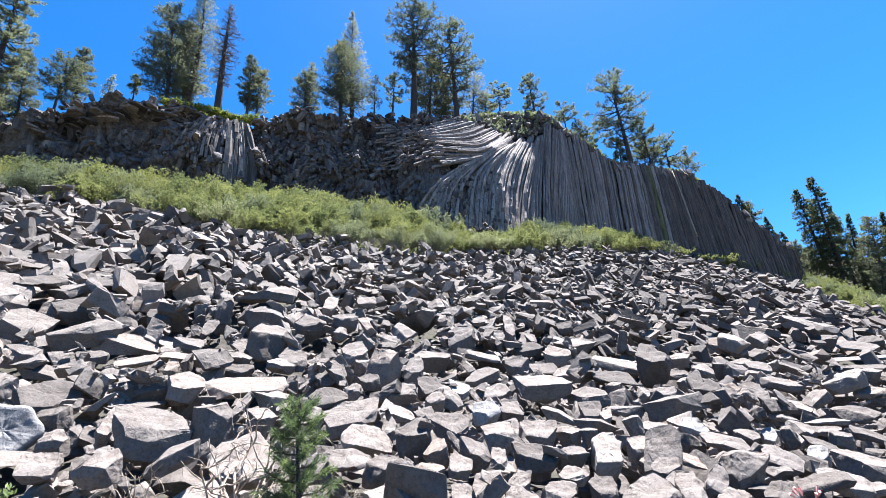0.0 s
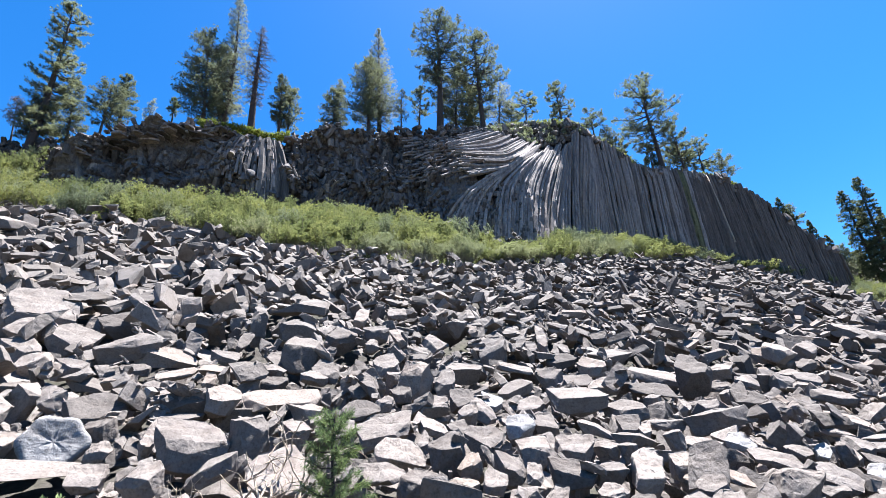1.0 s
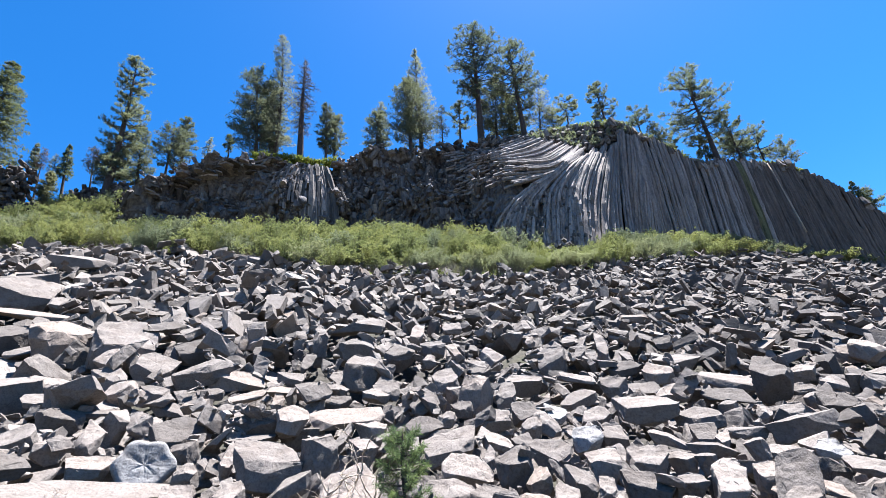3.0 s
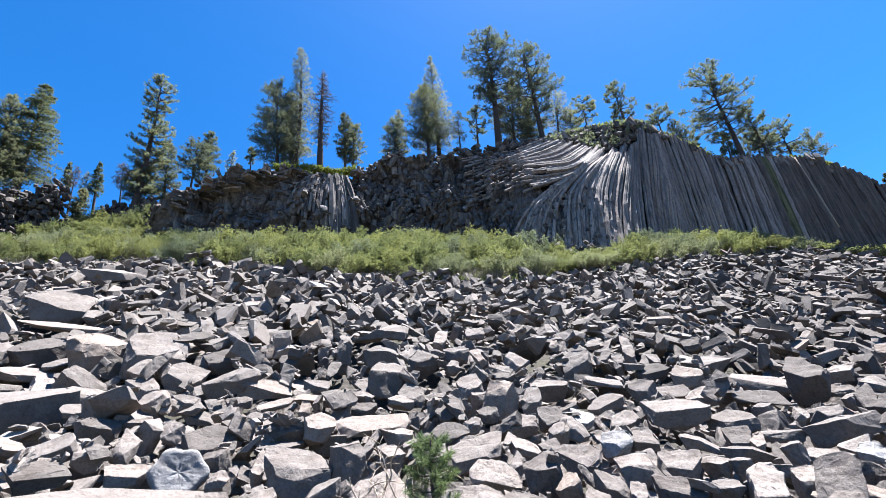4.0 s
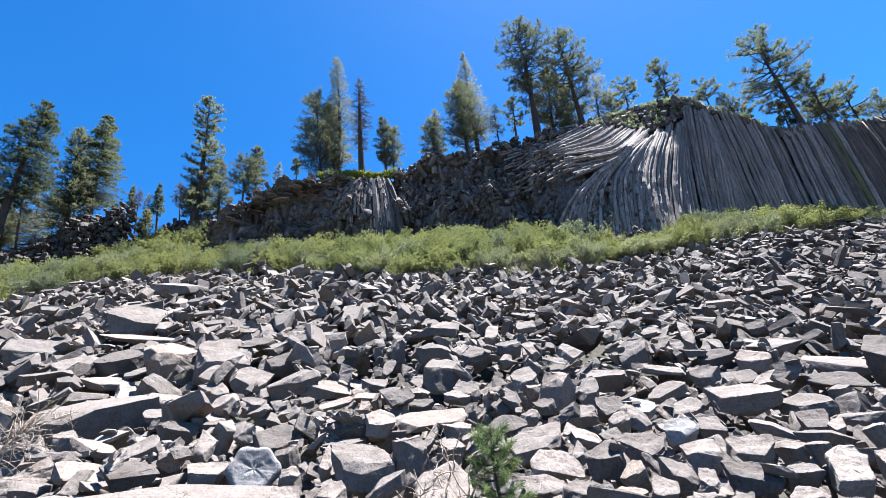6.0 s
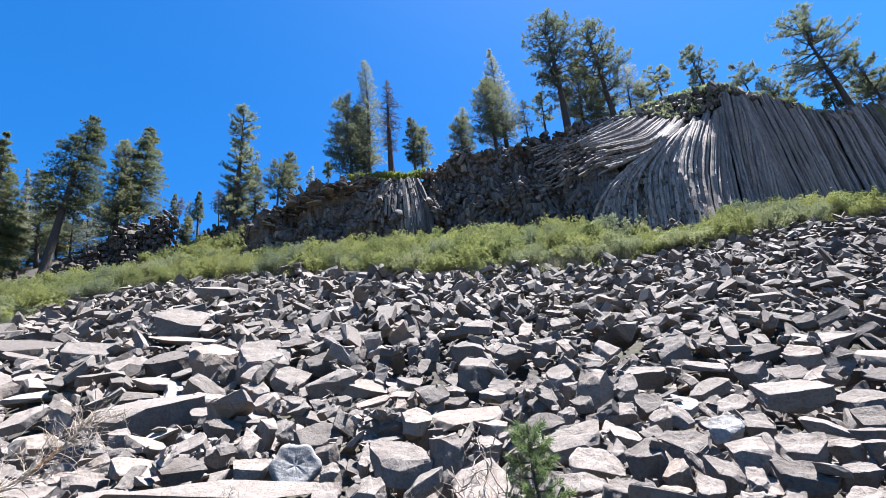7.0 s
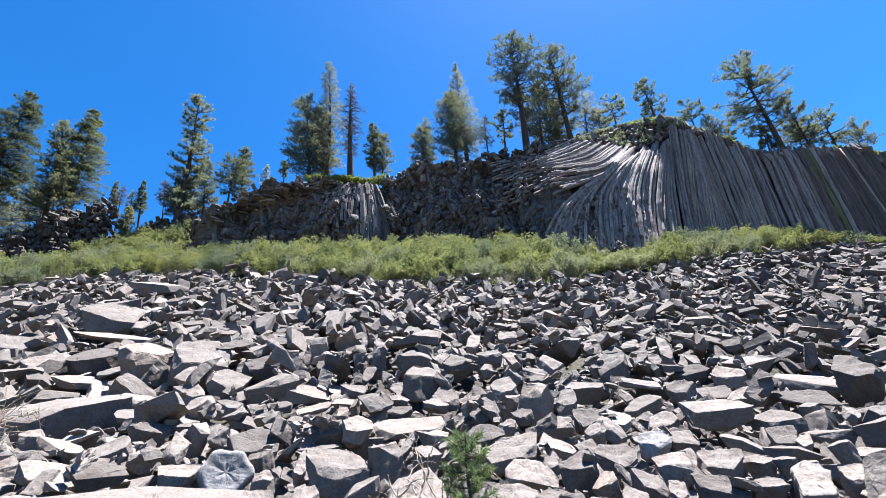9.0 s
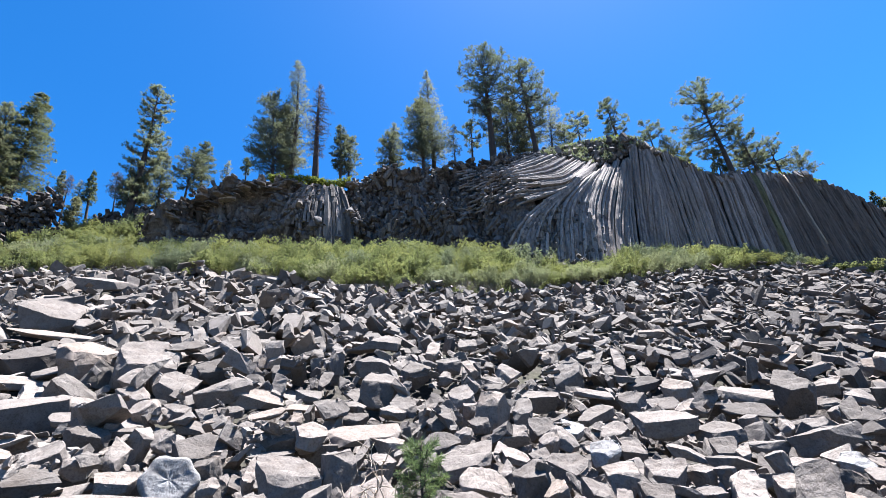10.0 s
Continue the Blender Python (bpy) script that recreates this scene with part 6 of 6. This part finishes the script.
# ---- foreground growth ----
def build_sapling(x, y, z, high):
    rng = random.Random(12)
    nr = np.random.default_rng(12)
    root = new("pine_sapling", None)
    tagged(root, "small green young pine growing between the stones", "sapling")
    root.matrix_basis = Matrix.Translation((x, y, z))
    verts, faces = [], []
    spine = [Vector((0.02 * math.sin(k * 0.9), 0.02 * math.cos(k * 1.3), high * k / 8)) for k in range(9)]
    tube(spine, [0.022 * (1 - k / 9) + 0.003 for k in range(9)], 7, verts, faces, rng, 0.1)
    part("trunk", mesh_of("trunk", verts, faces, BARK, True), root)
    cs, ax = [], []
    for k in range(36):
        f = 0.03 + 0.93 * k / 36
        s = Vector((0, 0, high * f))
        a = k * 2.4 + rng.uniform(-0.4, 0.4)
        reach = 0.30 * (1 - f) ** 0.5 * rng.uniform(0.75, 1.1) + 0.05
        d = Vector((math.cos(a), math.sin(a), rng.uniform(0.25, 0.6)))
        v, fc = [], []
        tip = s + d * reach
        mid = s + d * reach * 0.5 - Vector((0, 0, 0.03))
        tube([s, mid, tip], [0.008, 0.006, 0.003], 5, v, fc)
        twig = part("branch", mesh_of("branch", v, fc, BARK), root)
        cs, ax = [], []
        for j in range(26):
            t = 0.25 + 0.75 * j / 25
            p = s.lerp(mid, t * 2) if t < 0.5 else mid.lerp(tip, t * 2 - 1)
            cs.append(tuple(p + Vector((rng.gauss(0, 0.012), rng.gauss(0, 0.012), rng.gauss(0, 0.012)))))
            ax.append(tuple(d.normalized() * 0.8))
        v, fc = blades(nr, cs, ax, 0.065, 0.0026, 10, 0.7)
        tagged(part("needle_spray", mesh_of("needle_spray", v, fc, NEEDLE_YOUNG), twig), kind="stuff")
    cs, ax = [], []
    for j in range(30):
        cs.append((0, 0, high * (0.7 + 0.3 * j / 30)))
        ax.append((0, 0, 1))
    v, fc = blades(nr, cs, ax, 0.065, 0.0026, 10, 0.7)
    tagged(part("leading_shoot", mesh_of("leading_shoot", v, fc, NEEDLE_YOUNG), root), kind="stuff")


build_sapling(-1.38, 4.38, 0.92, 1.04)


def dry_bush(x, y, z, wide, high, stems, seed, thick=0.012):
    """A leafless bleached bush: curling stems that fork twice."""
    rng = random.Random(seed)
    root = new("dry_bush", None)
    tagged(root, "leafless bleached dry bush with curling twigs", "dry bush", "dry bushes among the stones")
    root.matrix_basis = Matrix.Translation((x, y, z))

    def limb(p, d, ln, r, depth, parent):
        pts = [p]
        for k in range(7):
            d = (d + Vector((rng.gauss(0, 0.34), rng.gauss(0, 0.34), rng.gauss(0.02, 0.3)))).normalized()
            pts.append(pts[-1] + d * ln / 7)
        v, fc = [], []
        tube(pts, [r * (1 - 0.75 * k / 7) for k in range(8)], 5, v, fc)
        offs = []
        if depth:
            for k in range(rng.randint(2, 4)):
                q = pts[rng.randint(2, 6)]
                e = (d + Vector((rng.gauss(0, 0.8), rng.gauss(0, 0.8), rng.gauss(0.1, 0.6)))).normalized()
                offs.append((q, e, ln * rng.uniform(0.4, 0.7), r * 0.5))
        if depth == 1:
            for q, e, l2, r2 in offs:
                end = q + e * l2 * 0.6 + Vector((rng.gauss(0, 0.05), rng.gauss(0, 0.05), rng.gauss(0, 0.05)))
                tube([q, q.lerp(end, 0.5) + Vector((rng.gauss(0, 0.02), 0, 0.02)), end], [r2, r2 * 0.7, r2 * 0.3], 4, v, fc)
        name = "stem" if depth == 2 else "twig"
        ob = part(name, mesh_of(name, v, fc, TWIG, True), parent)
        if depth == 2:
            for q, e, l2, r2 in offs:
                limb(q, e, l2, r2, 1, ob)
    for k in range(stems):
        a = rng.uniform(0, 6.283)
        d = Vector((math.cos(a) * wide, math.sin(a) * wide * 0.6, high * rng.uniform(0.7, 1.1)))
        limb(Vector((rng.gauss(0, 0.04), rng.gauss(0, 0.04), 0)), d.normalized(), d.length * rng.uniform(0.7, 1.0), thick, 2, root)


dry_bush(-1.95, 4.5, 0.95, 0.42, 1.0, 6, 41, 0.02)
dry_bush(-2.95, 4.6, 1.05, 0.30, 0.40, 6, 42, 0.010)
dry_bush(-1.05, 4.45, 0.95, 0.20, 0.40, 4, 43, 0.007)
dry_bush(-5.5, 4.8, 1.45, 0.18, 0.45, 4, 45, 0.007)

dry_bush(-17.5, 32.4, 19.3, 0.9, 1.5, 12, 80, 0.035)
dry_bush(-18.9, 36.8, 22.3, 0.9, 1.5, 12, 81, 0.035)


BOUGH = [(-7.48, 2.90, 1.78), (-7.48, 3.03, 1.86), (-7.44, 3.22, 2.03), (-7.36, 3.46, 2.23), (-7.31, 3.63, 2.41), (-7.22, 3.74, 2.60), (-7.23, 3.90, 2.74), (-7.24, 4.24, 2.84), (-7.15, 4.36, 2.93)]


def build_bough():
    """A dead bough that lies across the stones, its bark half gone, with curling side twigs."""
    rng = random.Random(58)
    root = new("dead_bough", None)
    tagged(root, "dead curled bough with bleached twigs lying across the stones", "dead branch")
    line = [Vector(p) + Vector((0, 0, rng.gauss(0, 0.01))) for p in BOUGH]
    v, f = [], []
    tube(line, [0.026 - 0.0026 * k for k in range(len(line))], 7, v, f, rng, 0.12)
    stem = part("main_stem", mesh_of("main_stem", v, f, TWIG, True), root)
    v, f = [], []
    tube([line[3].lerp(line[4], t) + Vector((0, 0, 0.004)) for t in (-0.5, 0, 0.4, 0.8, 1.1)], [0.018, 0.029, 0.028, 0.026, 0.012], 7, v, f, rng, 0.15)
    part("peeled_patch", mesh_of("peeled_patch", v, f, PEELED, True), stem, "orange-brown wood where the bark has peeled")
    for k in range(120):
        i = rng.choice((0, 0, 1, 1, 2, 2, 3, 3, 4, 4, 4, 5, 5, 5, 6))
        p = line[i].lerp(line[i + 1], rng.random())
        side = (line[i + 1] - line[i]).normalized()
        d = (side * rng.uniform(-0.2, 1.0) + Vector((rng.gauss(0, 0.5), rng.gauss(0, 0.35), rng.uniform(-0.35, 1.0)))).normalized()
        axis = Vector((rng.gauss(0, 0.4), 1, rng.gauss(0, 0.4))).normalized()
        turn = rng.choice((-1, 1)) * rng.uniform(0.1, 0.42)
        ln = rng.uniform(0.25, 0.85)
        twig = [p]
        for j in range(9):
            d = (Matrix.Rotation(turn, 3, axis) @ d + Vector((rng.gauss(0, 0.12), rng.gauss(0, 0.12), rng.gauss(0, 0.12)))).normalized()
            twig.append(twig[-1] + d * ln / 9)
        v, f = [], []
        r = rng.uniform(0.004, 0.009)
        tube(twig, [r * (1 - 0.08 * j) for j in range(10)], 5, v, f)
        for j in (3, 5, 7):
            if rng.random() < 0.6:
                e = Vector((rng.gauss(0, 1), rng.gauss(0, 1), rng.gauss(0.3, 1))).normalized()
                tube([twig[j], twig[j] + e * 0.06, twig[j] + e * 0.11 + Vector((0, 0, 0.02))], [r * 0.5, r * 0.4, r * 0.2], 4, v, f)
        part("twig", mesh_of("twig", v, f, TWIG, True), stem)


build_bough()


def flower_cluster(x, y, z):
    """Small pink tubular flowers on short stalks between pale stones."""
    rng = random.Random(71)
    root = new("wildflower", None)
    root.matrix_basis = Matrix.Translation((x, y, z))
    tagged(root, "low pink wildflower with narrow petals between stones", "flower")
    for k in range(9):
        a, lean = rng.uniform(0, 6.283), rng.uniform(0.02, 0.13)
        tip = Vector((math.cos(a) * lean * 1.6, math.sin(a) * lean, rng.uniform(0.10, 0.17)))
        v, f = [], []
        tube([(0, 0, -0.15), tuple(tip * 0.5), tuple(tip)], [0.003, 0.003, 0.002], 4, v, f)
        stalk = part("stalk", mesh_of("stalk", v, f, STEM), root)
        v, f = [], []
        up = Vector((tip.x, tip.y, 0.12)).normalized()
        tube([tip, tip + up * 0.02, tip + up * 0.045], [0.004, 0.009, 0.012], 6, v, f, rng, 0.2)
        part("petal_tube", mesh_of("petal_tube", v, f, PETAL), stalk, "narrow pink petals")


flower_cluster(2.69, 4.16, 0.79)


def leafy_sprig(x, y, z, seed):
    nr = np.random.default_rng(seed)
    cs = [tuple(c) for c in nr.normal(0, 0.05, (26, 3)) * (1, 1, 0.6)]
    v, fc = blades(nr, cs, [(0, 0, 0.7)] * 26, 0.07, 0.014, 3, 0.6)
    root = new("leafy_sprig", None)
    root.matrix_basis = Matrix.Translation((x, y, z))
    tagged(root, "small bright green leafy sprig between the stones", "plant")
    tagged(part("foliage", mesh_of("foliage", v, fc, NEEDLE_YOUNG), root), kind="stuff")
    verts, faces = [], []
    for k in range(5):
        tube([(0, 0, -0.25), (0.01 * k, 0.02, -0.1), (0.03 * (k - 2), 0.02 * (k - 2), 0.04)], [0.004, 0.003, 0.002], 4, verts, faces)
    tagged(part("stemwork", mesh_of("stemwork", verts, faces, STEM), root), kind="stuff")


leafy_sprig(-3.75, 4.15, 1.35, 61)
